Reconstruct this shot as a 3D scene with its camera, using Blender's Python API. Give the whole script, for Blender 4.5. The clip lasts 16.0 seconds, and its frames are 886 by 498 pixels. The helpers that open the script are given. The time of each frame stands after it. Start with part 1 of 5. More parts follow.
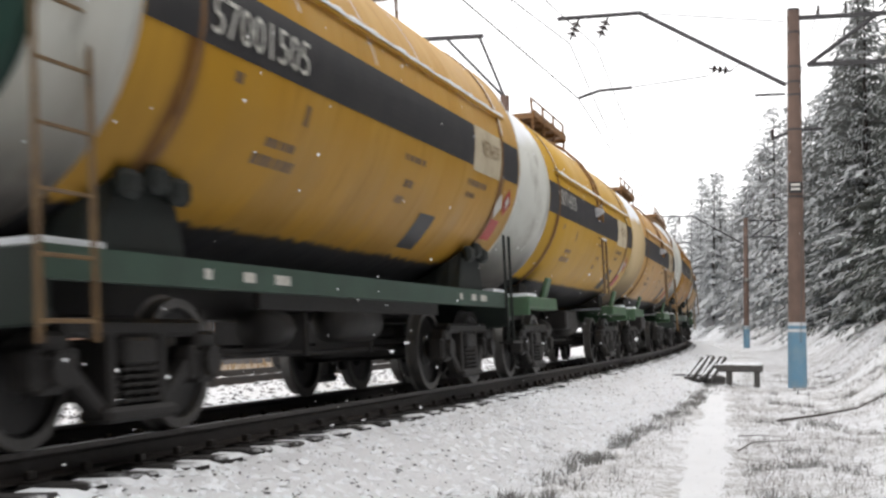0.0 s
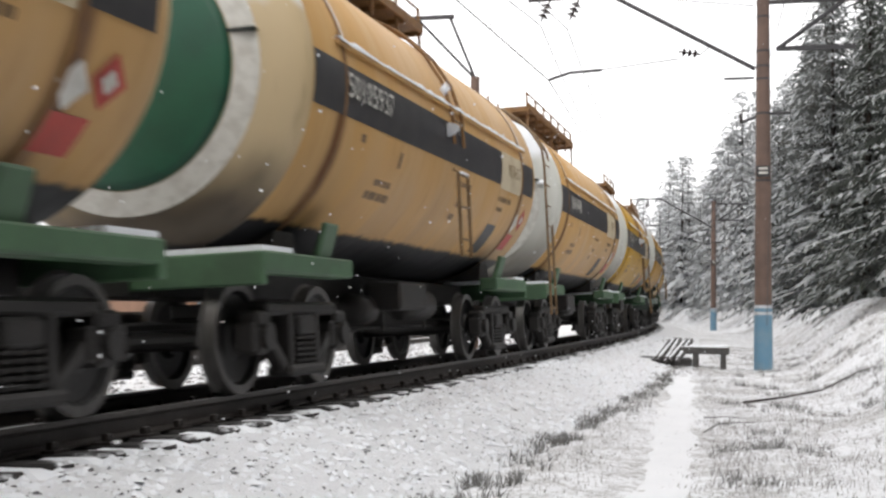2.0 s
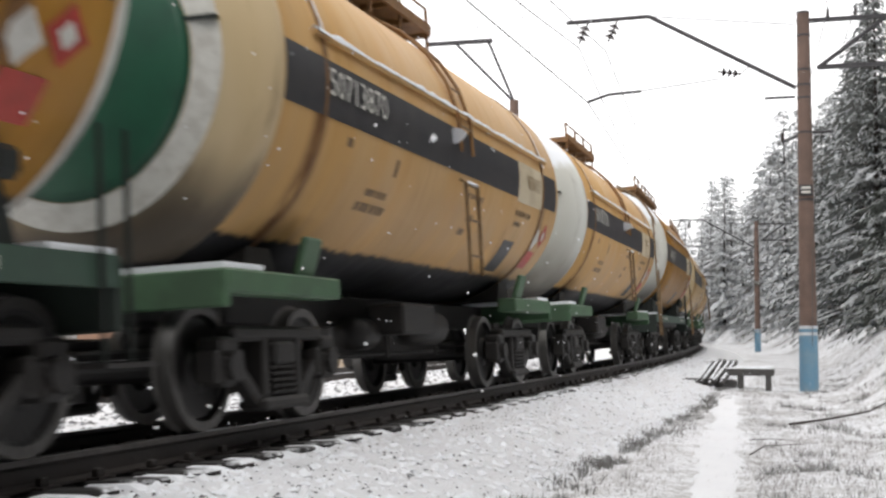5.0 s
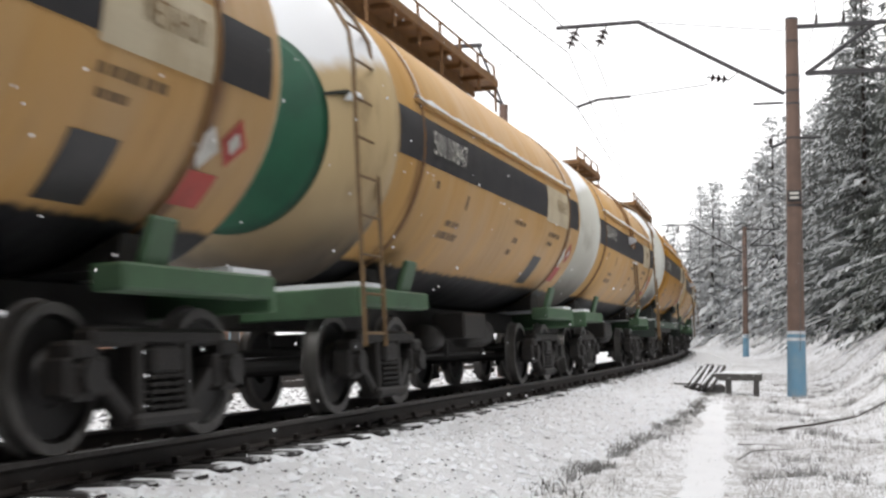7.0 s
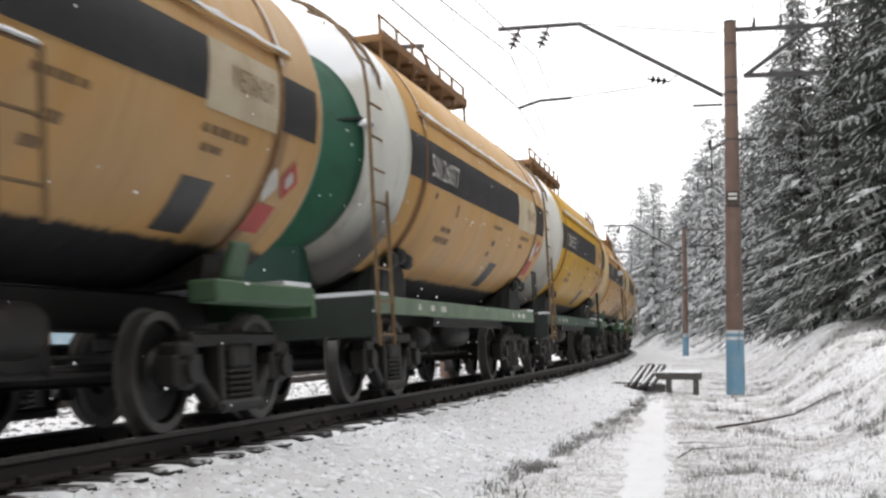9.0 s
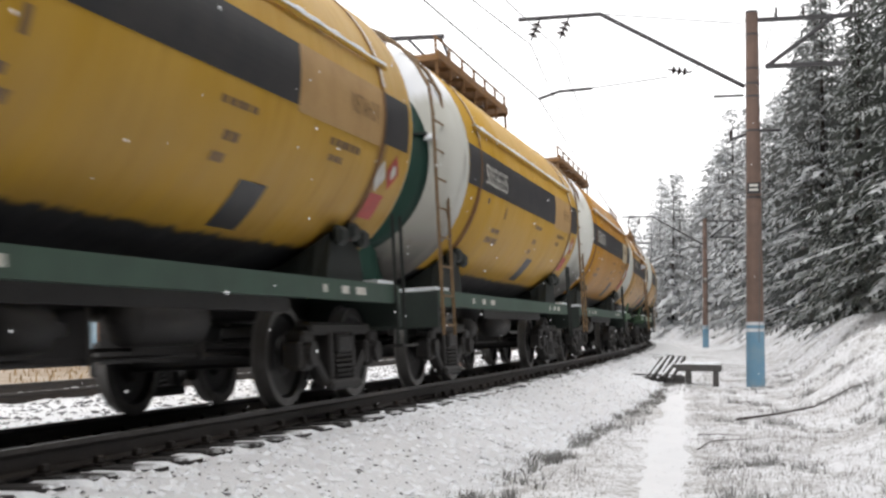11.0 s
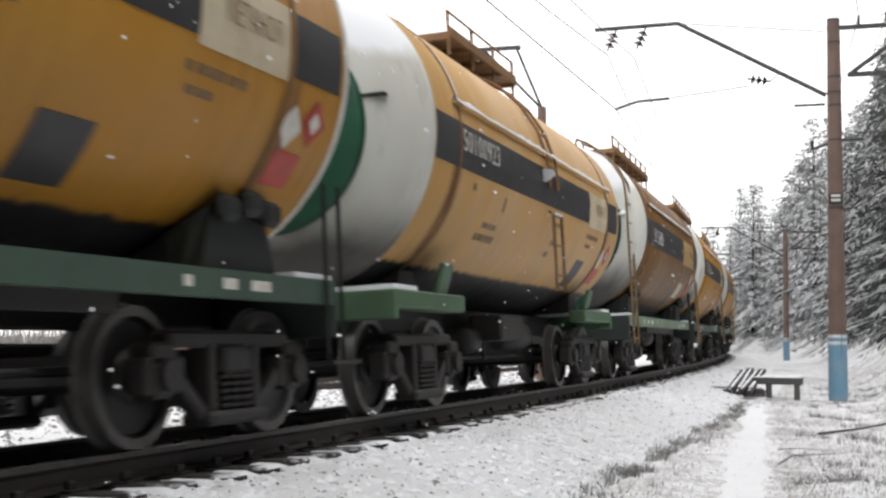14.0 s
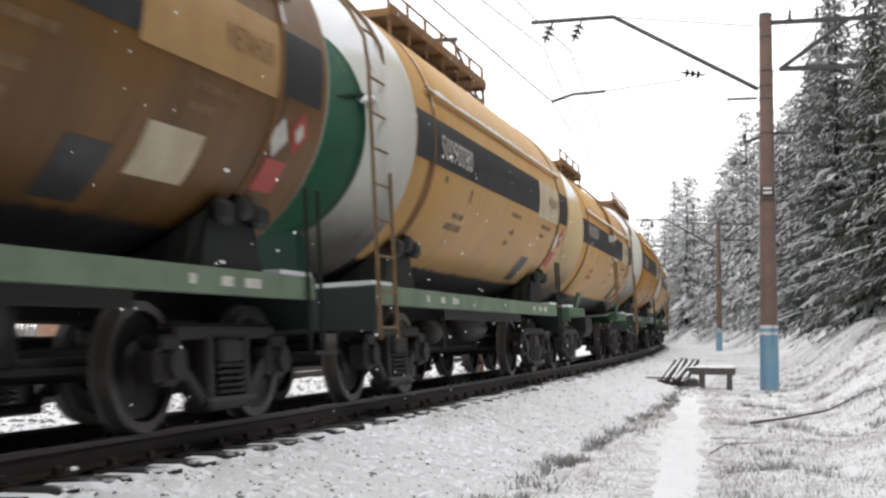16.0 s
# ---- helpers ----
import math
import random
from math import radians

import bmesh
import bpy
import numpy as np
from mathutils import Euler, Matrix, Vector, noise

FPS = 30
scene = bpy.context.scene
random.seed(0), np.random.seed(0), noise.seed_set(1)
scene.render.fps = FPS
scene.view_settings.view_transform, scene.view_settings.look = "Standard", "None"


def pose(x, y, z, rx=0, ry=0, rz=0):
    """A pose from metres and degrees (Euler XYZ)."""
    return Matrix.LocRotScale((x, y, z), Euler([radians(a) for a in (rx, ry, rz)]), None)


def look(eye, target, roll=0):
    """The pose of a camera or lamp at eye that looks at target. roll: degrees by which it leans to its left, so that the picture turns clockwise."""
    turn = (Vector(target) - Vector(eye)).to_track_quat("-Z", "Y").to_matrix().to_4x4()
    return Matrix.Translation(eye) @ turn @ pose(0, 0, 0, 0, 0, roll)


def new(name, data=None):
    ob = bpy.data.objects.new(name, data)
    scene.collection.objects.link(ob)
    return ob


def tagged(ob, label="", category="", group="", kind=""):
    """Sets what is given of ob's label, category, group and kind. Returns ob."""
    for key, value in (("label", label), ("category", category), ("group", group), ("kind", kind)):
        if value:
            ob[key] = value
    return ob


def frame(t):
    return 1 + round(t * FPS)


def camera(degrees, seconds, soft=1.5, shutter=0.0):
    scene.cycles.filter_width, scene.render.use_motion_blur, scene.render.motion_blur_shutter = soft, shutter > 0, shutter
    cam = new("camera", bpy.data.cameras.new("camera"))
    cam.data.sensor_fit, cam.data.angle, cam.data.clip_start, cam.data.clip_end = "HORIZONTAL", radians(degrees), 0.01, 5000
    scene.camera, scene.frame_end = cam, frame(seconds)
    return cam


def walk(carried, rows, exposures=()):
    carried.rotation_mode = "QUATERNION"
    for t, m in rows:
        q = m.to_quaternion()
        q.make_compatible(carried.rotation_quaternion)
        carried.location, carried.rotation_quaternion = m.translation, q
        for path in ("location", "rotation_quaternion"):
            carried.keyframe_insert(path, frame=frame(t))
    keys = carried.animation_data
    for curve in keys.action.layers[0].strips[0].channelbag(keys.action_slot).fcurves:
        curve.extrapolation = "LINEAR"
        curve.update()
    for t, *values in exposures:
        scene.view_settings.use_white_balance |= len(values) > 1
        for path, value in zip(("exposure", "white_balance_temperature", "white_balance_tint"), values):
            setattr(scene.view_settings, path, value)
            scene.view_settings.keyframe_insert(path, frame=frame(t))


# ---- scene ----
CLIP = 16.0
cam = camera(39.225, CLIP, soft=2.5, shutter=0.16)
EYE = (0.0, 0.0, 0.756)
# seconds, tilt, lean and turn of the hand-held camera, in degrees
TURNS = [
    (0.0, 93.555, -0.346, 0.204), (0.5, 93.633, 0.086, -0.139), (1.0, 93.507, 0.02, -0.768), (1.5, 93.064, -0.598, -1.011),
    (2.0, 92.693, -0.657, -1.232), (2.5, 92.605, 0.005, -1.512), (3.0, 92.709, 0.003, -1.155), (3.5, 92.847, -0.263, -0.986),
    (4.0, 93.261, 0.084, -0.706), (4.5, 93.716, 0.237, 0.52), (4.7, 93.75, -0.05, 0.725), (5.8, 93.85, -0.2, 0.6), (7.0, 93.967, -0.282, 0.163),
    (7.5, 93.957, -0.017, -0.266), (8.0, 93.943, -0.055, -1.677), (8.2, 93.944, -0.158, -1.993), (9.2, 94.02, 0.0, -2.5),
    (10.3, 94.067, 0.2, -2.195), (10.5, 93.995, 0.043, -1.938), (11.0, 93.57, -0.242, -1.588), (11.5, 93.017, -0.593, -1.092),
    (12.0, 92.904, -0.247, -0.47), (12.5, 92.998, -0.513, -0.027), (13.0, 93.672, -0.511, 0.935), (13.5, 94.074, -0.701, 1.662),
    (14.0, 94.066, -0.485, 1.909), (14.5, 93.945, -0.272, 1.386), (15.0, 93.914, -0.439, 0.185), (15.5, 93.803, -0.569, -0.796),
    (16.0, 93.705, -0.297, -0.994),
]
walk(cam, [(t, pose(*EYE, rx, ry, rz)) for t, rx, ry, rz in TURNS])

# ---- world and light: an overcast winter day ----
world = bpy.data.worlds.new("overcast_sky")
scene.world = world
world.use_nodes = True
wn = world.node_tree.nodes
wl = world.node_tree.links
wn.clear()
sky = wn.new("ShaderNodeTexSky")
sky.sky_type = "NISHITA"
sky.sun_disc = False
sky.sun_elevation = radians(70)
sky.sun_rotation = radians(150)
sky.dust_density = 6.0
cloud = wn.new("ShaderNodeMixRGB")
cloud.inputs[0].default_value = 0.93
cloud.inputs[2].default_value = (12.8, 12.65, 12.75, 1)
bg = wn.new("ShaderNodeBackground")
bg.inputs[1].default_value = 0.13
wout = wn.new("ShaderNodeOutputWorld")
wl.new(sky.outputs[0], cloud.inputs[1])
wl.new(cloud.outputs[0], bg.inputs[0])
wl.new(bg.outputs[0], wout.inputs[0])
sun_data = bpy.data.lights.new("sun", "SUN")
sun_data.energy, sun_data.angle, sun_data.color = 1.2, radians(60), (1.0, 0.97, 0.93)
sun = new("sun", sun_data)
sun.matrix_world = look((10, -8, 60), (0, 10, 0))


# ---- materials ----
def nodes_of(name):
    m = bpy.data.materials.new(name)
    m.use_nodes = True
    nt = m.node_tree
    return m, nt.nodes, nt.links, nt.nodes["Principled BSDF"]


def noise_node(n, l, coord, scale, detail=4.0, rough=0.6):
    t = n.new("ShaderNodeTexNoise")
    t.inputs["Scale"].default_value = scale
    t.inputs["Detail"].default_value = detail
    t.inputs["Roughness"].default_value = rough
    l.new(coord, t.inputs["Vector"])
    return t.outputs["Fac"]


def ramp(n, l, fac, a, b):
    r = n.new("ShaderNodeMapRange")
    r.interpolation_type = "SMOOTHSTEP"
    r.inputs["From Min"].default_value = a
    r.inputs["From Max"].default_value = b
    l.new(fac, r.inputs["Value"])
    return r.outputs["Result"]


def mixc(n, l, fac, a, b):
    x = n.new("ShaderNodeMixRGB")
    if isinstance(fac, (int, float)):
        x.inputs[0].default_value = fac
    else:
        l.new(fac, x.inputs[0])
    for i, v in ((1, a), (2, b)):
        if isinstance(v, tuple):
            x.inputs[i].default_value = (*v, 1)
        else:
            l.new(v, x.inputs[i])
    return x.outputs[0]


def math2(n, l, op, a, b=0.0):
    x = n.new("ShaderNodeMath")
    x.operation = op
    for i, v in ((0, a), (1, b)):
        if isinstance(v, (int, float)):
            x.inputs[i].default_value = v
        else:
            l.new(v, x.inputs[i])
    return x.outputs[0]


def bump(n, l, b, height, strength=0.3, distance=0.02):
    x = n.new("ShaderNodeBump")
    x.inputs["Strength"].default_value = strength
    x.inputs["Distance"].default_value = distance
    l.new(height, x.inputs["Height"])
    l.new(x.outputs[0], b.inputs["Normal"])


def coords(n):
    return n.new("ShaderNodeTexCoord").outputs["Object"]


def worn(name, base, dark, rough=0.6, scale=6.0, metal=0.0, amount=0.6, relief=0.3):
    """A painted, wooden or mineral surface with blotches at two scales and fine relief."""
    m, n, l, b = nodes_of(name)
    c = coords(n)
    big = noise_node(n, l, c, scale)
    fine = noise_node(n, l, c, scale * 9)
    f = math2(n, l, "MULTIPLY", ramp(n, l, big, 0.35, 0.7), amount)
    col = mixc(n, l, f, base, dark)
    col = mixc(n, l, math2(n, l, "MULTIPLY", fine, 0.35), col, dark)
    l.new(col, b.inputs["Base Color"])
    b.inputs["Roughness"].default_value = rough
    b.inputs["Metallic"].default_value = metal
    bump(n, l, b, fine, relief, 0.01)
    return m


def snow_topped(name, base, dark, low=0.35, high=0.7, scale=3.0, rough=0.85, patch=0.35, cover=1.0, lean=1.0):
    """A surface on whose upward faces snow has settled in patches."""
    m, n, l, b = nodes_of(name)
    c = coords(n)
    big = noise_node(n, l, c, scale)
    fine = noise_node(n, l, c, scale * 8)
    col = mixc(n, l, ramp(n, l, fine, 0.3, 0.7), base, dark)
    g = n.new("ShaderNodeNewGeometry")
    sep = n.new("ShaderNodeSeparateXYZ")
    l.new(g.outputs["Normal"], sep.inputs[0])
    up = math2(n, l, "ADD", math2(n, l, "MULTIPLY", sep.outputs[2], lean), math2(n, l, "MULTIPLY", math2(n, l, "SUBTRACT", big, 0.5), patch * 2))
    f = math2(n, l, "MULTIPLY", ramp(n, l, up, low, high), cover)
    l.new(mixc(n, l, f, col, (0.86, 0.88, 0.91)), b.inputs["Base Color"])
    b.inputs["Roughness"].default_value = rough
    bump(n, l, b, fine, 0.3, 0.01)
    return m


def tank_paint(name, base, faded, rust, grime, tar=-1.05, snow=1.34, soot=0.3, sooty=False):
    """Weathered tank paint: streaks run down, soot along the belly, snow along the crown."""
    m, n, l, b = nodes_of(name)
    c = coords(n)
    sep = n.new("ShaderNodeSeparateXYZ")
    l.new(c, sep.inputs[0])
    z = sep.outputs[2]
    stretch = n.new("ShaderNodeMapping")
    stretch.inputs["Scale"].default_value = (5.0, 1.2, 0.55)
    l.new(c, stretch.inputs[0])
    info = n.new("ShaderNodeObjectInfo")
    shift = n.new("ShaderNodeCombineXYZ")
    l.new(math2(n, l, "MULTIPLY", info.outputs["Random"], 60), shift.inputs[0])
    l.new(shift.outputs[0], stretch.inputs["Location"])
    streak = noise_node(n, l, stretch.outputs[0], 1.6, 6)
    blotch = noise_node(n, l, stretch.outputs[0], 0.35, 3)
    fine = noise_node(n, l, c, 38, 3)
    col = mixc(n, l, ramp(n, l, blotch, 0.35, 0.68), base, faded)
    col = mixc(n, l, math2(n, l, "MULTIPLY", ramp(n, l, streak, 0.52, 0.78), soot), col, grime)
    smear = math2(n, l, "MULTIPLY", ramp(n, l, z, -0.35, -1.15), ramp(n, l, blotch, 0.38, 0.62))
    col = mixc(n, l, math2(n, l, "MULTIPLY", smear, soot), col, grime)
    if sooty:
        # oily soot thrown up on the lower half of the tank ends
        cloud_z = math2(n, l, "ADD", z, math2(n, l, "MULTIPLY", math2(n, l, "SUBTRACT", blotch, 0.5), 1.6))
        col = mixc(n, l, math2(n, l, "MULTIPLY", ramp(n, l, cloud_z, -0.70, -1.35), 0.9), col, (0.035, 0.029, 0.026))
    # rust runs by the two end bands
    edge = math2(n, l, "ABSOLUTE", math2(n, l, "SUBTRACT", math2(n, l, "ABSOLUTE", sep.outputs[0]), 3.95))
    run = math2(n, l, "MULTIPLY", ramp(n, l, edge, 0.22, 0.02), ramp(n, l, streak, 0.30, 0.55))
    run = math2(n, l, "MULTIPLY", run, ramp(n, l, z, 0.6, -0.5))
    col = mixc(n, l, math2(n, l, "MULTIPLY", run, 0.9), col, rust)
    # tar and road dirt on the belly, with an uneven upper edge
    low = math2(n, l, "ADD", z, math2(n, l, "MULTIPLY", math2(n, l, "SUBTRACT", streak, 0.5), 0.12))
    col = mixc(n, l, ramp(n, l, low, tar, tar - 0.05), col, (0.016, 0.016, 0.018))
    # snow that lies on the crown
    top = math2(n, l, "ADD", z, math2(n, l, "MULTIPLY", math2(n, l, "SUBTRACT", streak, 0.5), 0.5))
    col = mixc(n, l, ramp(n, l, top, snow, snow + 0.12 + 0.1 * (snow < 1)), col, (0.85, 0.87, 0.9))
    l.new(col, b.inputs["Base Color"])
    l.new(math2(n, l, "ADD", 0.36, math2(n, l, "MULTIPLY", streak, 0.3)), b.inputs["Roughness"])
    b.inputs["Specular IOR Level"].default_value = 0.3
    bump(n, l, b, fine, 0.12, 0.004)
    return m


RUST = (0.10, 0.035, 0.014)
GRIME = (0.13, 0.085, 0.04)
SHADES = {
    "orange": ((0.46, 0.215, 0.020), (0.50, 0.25, 0.032), (0.17, 0.08, 0.018)),
    "amber": ((0.31, 0.150, 0.020), (0.34, 0.17, 0.03), (0.12, 0.06, 0.018)),
    "golden": ((0.52, 0.275, 0.022), (0.56, 0.31, 0.04), (0.20, 0.10, 0.02)),
    "yellow": ((0.53, 0.305, 0.026), (0.57, 0.34, 0.05), (0.28, 0.15, 0.03)),
    "tan": ((0.57, 0.335, 0.120), (0.58, 0.37, 0.165), (0.30, 0.17, 0.065)),
    "beige": ((0.52, 0.34, 0.15), (0.54, 0.37, 0.18), (0.30, 0.19, 0.08)),
    "brown": ((0.205, 0.100, 0.026), (0.165, 0.084, 0.026), (0.06, 0.034, 0.018)),
}
# wagons without side sills carry a deeper coat of tar on the belly
PAINT = {(kind, c): tank_paint(c + "_tank_paint", v[0], v[1], RUST, v[2], tar) for c, v in SHADES.items() for kind, tar in (("sill", -1.36), ("short", -1.25))}
white_head = tank_paint("dirty_white_paint", (0.64, 0.645, 0.60), (0.56, 0.555, 0.50), RUST, (0.16, 0.13, 0.10), -1.52, 0.60, 0.55, sooty=True)
tan_head = tank_paint("dirty_cream_paint", (0.60, 0.47, 0.29), (0.54, 0.41, 0.23), RUST, (0.16, 0.11, 0.07), -1.46, 0.45, 0.6, sooty=True)
green_disc = worn("dark_green_gloss_paint", (0.008, 0.050, 0.033), (0.007, 0.030, 0.023), 0.5, 2.0, amount=0.5, relief=0.1)
mint_disc = worn("bright_green_paint", (0.017, 0.105, 0.056), (0.012, 0.05, 0.032), 0.5, 2.0, amount=0.5, relief=0.1)
black_paint = worn("matt_black_paint", (0.022, 0.022, 0.026), (0.05, 0.045, 0.045), 0.5, 3.0, relief=0.1)
white_letter = worn("white_stencil_paint", (0.74, 0.73, 0.68), (0.40, 0.37, 0.32), 0.6, 8.0, amount=0.5)
dark_letter = worn("dark_stencil_paint", (0.16, 0.10, 0.05), (0.30, 0.18, 0.07), 0.6, 12.0)
cream_panel = worn("cream_panel_paint", (0.66, 0.58, 0.42), (0.42, 0.33, 0.20), 0.5, 3.0, relief=0.1)
dull_panel = worn("faded_tan_panel_paint", (0.52, 0.33, 0.14), (0.40, 0.24, 0.09), 0.5, 3.0, relief=0.1)
red_paint = worn("red_label_paint", (0.50, 0.045, 0.03), (0.26, 0.03, 0.02), 0.5, 6.0)
sill_green = worn("weathered_green_frame_paint", (0.050, 0.095, 0.068), (0.032, 0.052, 0.04), 0.55, 1.7, relief=0.2)
box_green = worn("light_green_frame_paint", (0.070, 0.150, 0.075), (0.045, 0.075, 0.045), 0.55, 2.5, relief=0.2)
saddle_dark = worn("sooty_dark_green_paint", (0.011, 0.017, 0.014), (0.008, 0.009, 0.008), 0.65, 3.0, relief=0.3)
sooty_green = worn("sooty_green_frame_paint", (0.024, 0.036, 0.029), (0.014, 0.018, 0.016), 0.6, 1.7, relief=0.2)
grey_green = worn("chalky_green_frame_paint", (0.20, 0.27, 0.19), (0.09, 0.13, 0.09), 0.6, 1.7, relief=0.2)
rusty_yellow = worn("rusty_yellow_steel", (0.23, 0.145, 0.065), (0.085, 0.05, 0.03), 0.6, 5.0)
platform_rust = worn("rusty_brown_steel", (0.26, 0.135, 0.045), (0.12, 0.06, 0.03), 0.7, 4.0)
bogie_black = worn("oily_black_cast_steel", (0.012, 0.011, 0.0105), (0.022, 0.018, 0.016), 0.6, 5.0, relief=0.5)
wheel_steel = worn("dark_wheel_steel", (0.017, 0.0155, 0.015), (0.010, 0.009, 0.009), 0.5, 4.0, metal=0.2)
tread_steel = worn("polished_tread_steel", (0.13, 0.125, 0.12), (0.07, 0.066, 0.062), 0.42, 9.0, metal=0.6)
rail_steel = worn("brown_rail_steel", (0.030, 0.024, 0.021), (0.016, 0.013, 0.012), 0.6, 6.0, metal=0.2)
railhead = worn("worn_rail_head_steel", (0.085, 0.078, 0.075), (0.045, 0.04, 0.038), 0.45, 9.0, metal=0.6)


def sleeper_material():
    """Oily timber; snow has drifted over the outer ends and lies in patches elsewhere."""
    m, n, l, b = nodes_of("dark_sleeper_wood")
    c = coords(n)
    sep = n.new("ShaderNodeSeparateXYZ")
    l.new(c, sep.inputs[0])
    g = n.new("ShaderNodeNewGeometry")
    up = n.new("ShaderNodeSeparateXYZ")
    l.new(g.outputs["Normal"], up.inputs[0])
    info = n.new("ShaderNodeObjectInfo")
    move = n.new("ShaderNodeVectorMath")
    move.operation = "ADD"
    shift = n.new("ShaderNodeCombineXYZ")
    l.new(math2(n, l, "MULTIPLY", info.outputs["Random"], 40.0), shift.inputs[2])
    l.new(c, move.inputs[0])
    l.new(shift.outputs[0], move.inputs[1])
    big = noise_node(n, l, move.outputs[0], 3.5)
    fine = noise_node(n, l, move.outputs[0], 24)
    out = ramp(n, l, math2(n, l, "ABSOLUTE", sep.outputs[1]), 0.88, 1.36)
    f = math2(n, l, "ADD", math2(n, l, "MULTIPLY", out, 0.42), big)
    f = math2(n, l, "MULTIPLY", ramp(n, l, f, 0.80, 0.98), ramp(n, l, up.outputs[2], 0.3, 0.8))
    wood = mixc(n, l, ramp(n, l, fine, 0.3, 0.7), (0.030, 0.027, 0.026), (0.016, 0.015, 0.015))
    l.new(mixc(n, l, f, wood, (0.84, 0.86, 0.89)), b.inputs["Base Color"])
    b.inputs["Roughness"].default_value = 0.85
    bump(n, l, b, fine, 0.4, 0.01)
    return m


sleeper_mat = sleeper_material()

pole_brown = worn("rust_stained_concrete", (0.19, 0.125, 0.10), (0.10, 0.072, 0.06), 0.85, 1.6, relief=0.6)
pole_blue = worn("chipped_blue_paint", (0.12, 0.27, 0.40), (0.22, 0.31, 0.36), 0.7, 3.0, relief=0.5)
pole_white = worn("chipped_white_paint", (0.68, 0.70, 0.72), (0.42, 0.44, 0.47), 0.7, 5.0)
steel_dark = worn("dark_galvanised_steel", (0.060, 0.058, 0.062), (0.035, 0.032, 0.034), 0.6, 5.0)
wire_mat = worn("weathered_copper_wire", (0.10, 0.098, 0.098), (0.07, 0.07, 0.07), 0.6, 3.0)
insulator_mat = worn("brown_porcelain", (0.045, 0.032, 0.03), (0.025, 0.02, 0.02), 0.25, 5.0)
bench_wood = snow_topped("grey_weathered_planks", (0.11, 0.105, 0.10), (0.05, 0.048, 0.046), 0.35, 0.8, 6.0, patch=0.45)
stack_wood = snow_topped("dark_old_boards", (0.075, 0.07, 0.068), (0.035, 0.033, 0.032), 0.85, 1.35, 9.0, patch=0.4)
bark = worn("spruce_bark", (0.055, 0.042, 0.036), (0.025, 0.02, 0.018), 0.9, 6.0, relief=0.7)
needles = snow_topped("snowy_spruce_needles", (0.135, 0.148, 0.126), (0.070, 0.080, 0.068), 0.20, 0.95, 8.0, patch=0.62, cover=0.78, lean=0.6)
# paler copies for distant trees: snowfall haze mixed into the needle colour
needles_mid = snow_topped("snowy_needles_mid_haze", (0.23, 0.24, 0.23), (0.135, 0.145, 0.14), 0.15, 0.95, 6.0, patch=0.62, cover=0.75, lean=0.6)
needles_far = snow_topped("snowy_needles_far_haze", (0.48, 0.49, 0.49), (0.34, 0.35, 0.35), 0.10, 1.0, 4.0, patch=0.62, cover=0.7, lean=0.6)
dry_grass = worn("frosted_dry_grass", (0.17, 0.155, 0.135), (0.60, 0.60, 0.60), 0.9, 9.0)
heather = worn("dark_frozen_stalks", (0.10, 0.092, 0.08), (0.44, 0.445, 0.45), 0.9, 5.0)
stone_mat = worn("dark_ballast_stone", (0.075, 0.072, 0.075), (0.24, 0.25, 0.27), 0.85, 9.0)
snow_cap = worn("settled_snow", (0.86, 0.88, 0.91), (0.74, 0.77, 0.82), 0.75, 5.0, amount=0.4, relief=0.3)
flake_mat = worn("falling_snow", (0.9, 0.92, 0.95), (0.85, 0.87, 0.9), 0.8, 5.0)


def ground_material():
    m, n, l, b = nodes_of("thin_snow_over_grass")
    c = coords(n)
    a1 = noise_node(n, l, c, 0.35, 5)
    a2 = noise_node(n, l, c, 2.6, 6, 0.7)
    a3 = noise_node(n, l, c, 17, 4, 0.7)
    cover = math2(n, l, "ADD", math2(n, l, "MULTIPLY", a1, 0.3), math2(n, l, "ADD", math2(n, l, "MULTIPLY", a2, 0.35), math2(n, l, "MULTIPLY", a3, 0.45)))
    snow = mixc(n, l, a2, (0.70, 0.715, 0.745), (0.83, 0.84, 0.86))
    soil = mixc(n, l, a3, (0.26, 0.25, 0.235), (0.58, 0.58, 0.58))
    l.new(mixc(n, l, ramp(n, l, cover, 0.45, 0.60), soil, snow), b.inputs["Base Color"])
    b.inputs["Roughness"].default_value = 0.85
    bump(n, l, b, math2(n, l, "ADD", a2, a3), 0.5, 0.05)
    return m


def clean_snow(name, lump):
    m, n, l, b = nodes_of(name)
    c = coords(n)
    a2 = noise_node(n, l, c, 3.0, 6, 0.7)
    a3 = noise_node(n, l, c, 24, 4, 0.7)
    l.new(mixc(n, l, a2, (0.70, 0.715, 0.74), (0.82, 0.83, 0.85)), b.inputs["Base Color"])
    b.inputs["Roughness"].default_value = 0.8
    bump(n, l, b, math2(n, l, "ADD", a2, a3), lump, 0.04)
    return m


ground_mat = ground_material()
path_snow = clean_snow("trodden_snow", 0.35)
ballast_snow = clean_snow("snow_on_ballast", 0.9)
hut_wall = worn("faded_pink_plaster", (0.36, 0.22, 0.16), (0.22, 0.15, 0.11), 0.85, 1.5, relief=0.5)
hut_blue = worn("pale_blue_joinery", (0.25, 0.40, 0.52), (0.40, 0.48, 0.53), 0.7, 3.0)
roof_grey = snow_topped("snowy_slate_roof", (0.10, 0.10, 0.105), (0.06, 0.06, 0.06), 0.3, 0.6, 1.0)
ochre_grass = worn("ochre_dead_grass", (0.24, 0.155, 0.065), (0.36, 0.28, 0.19), 0.9, 3.0)
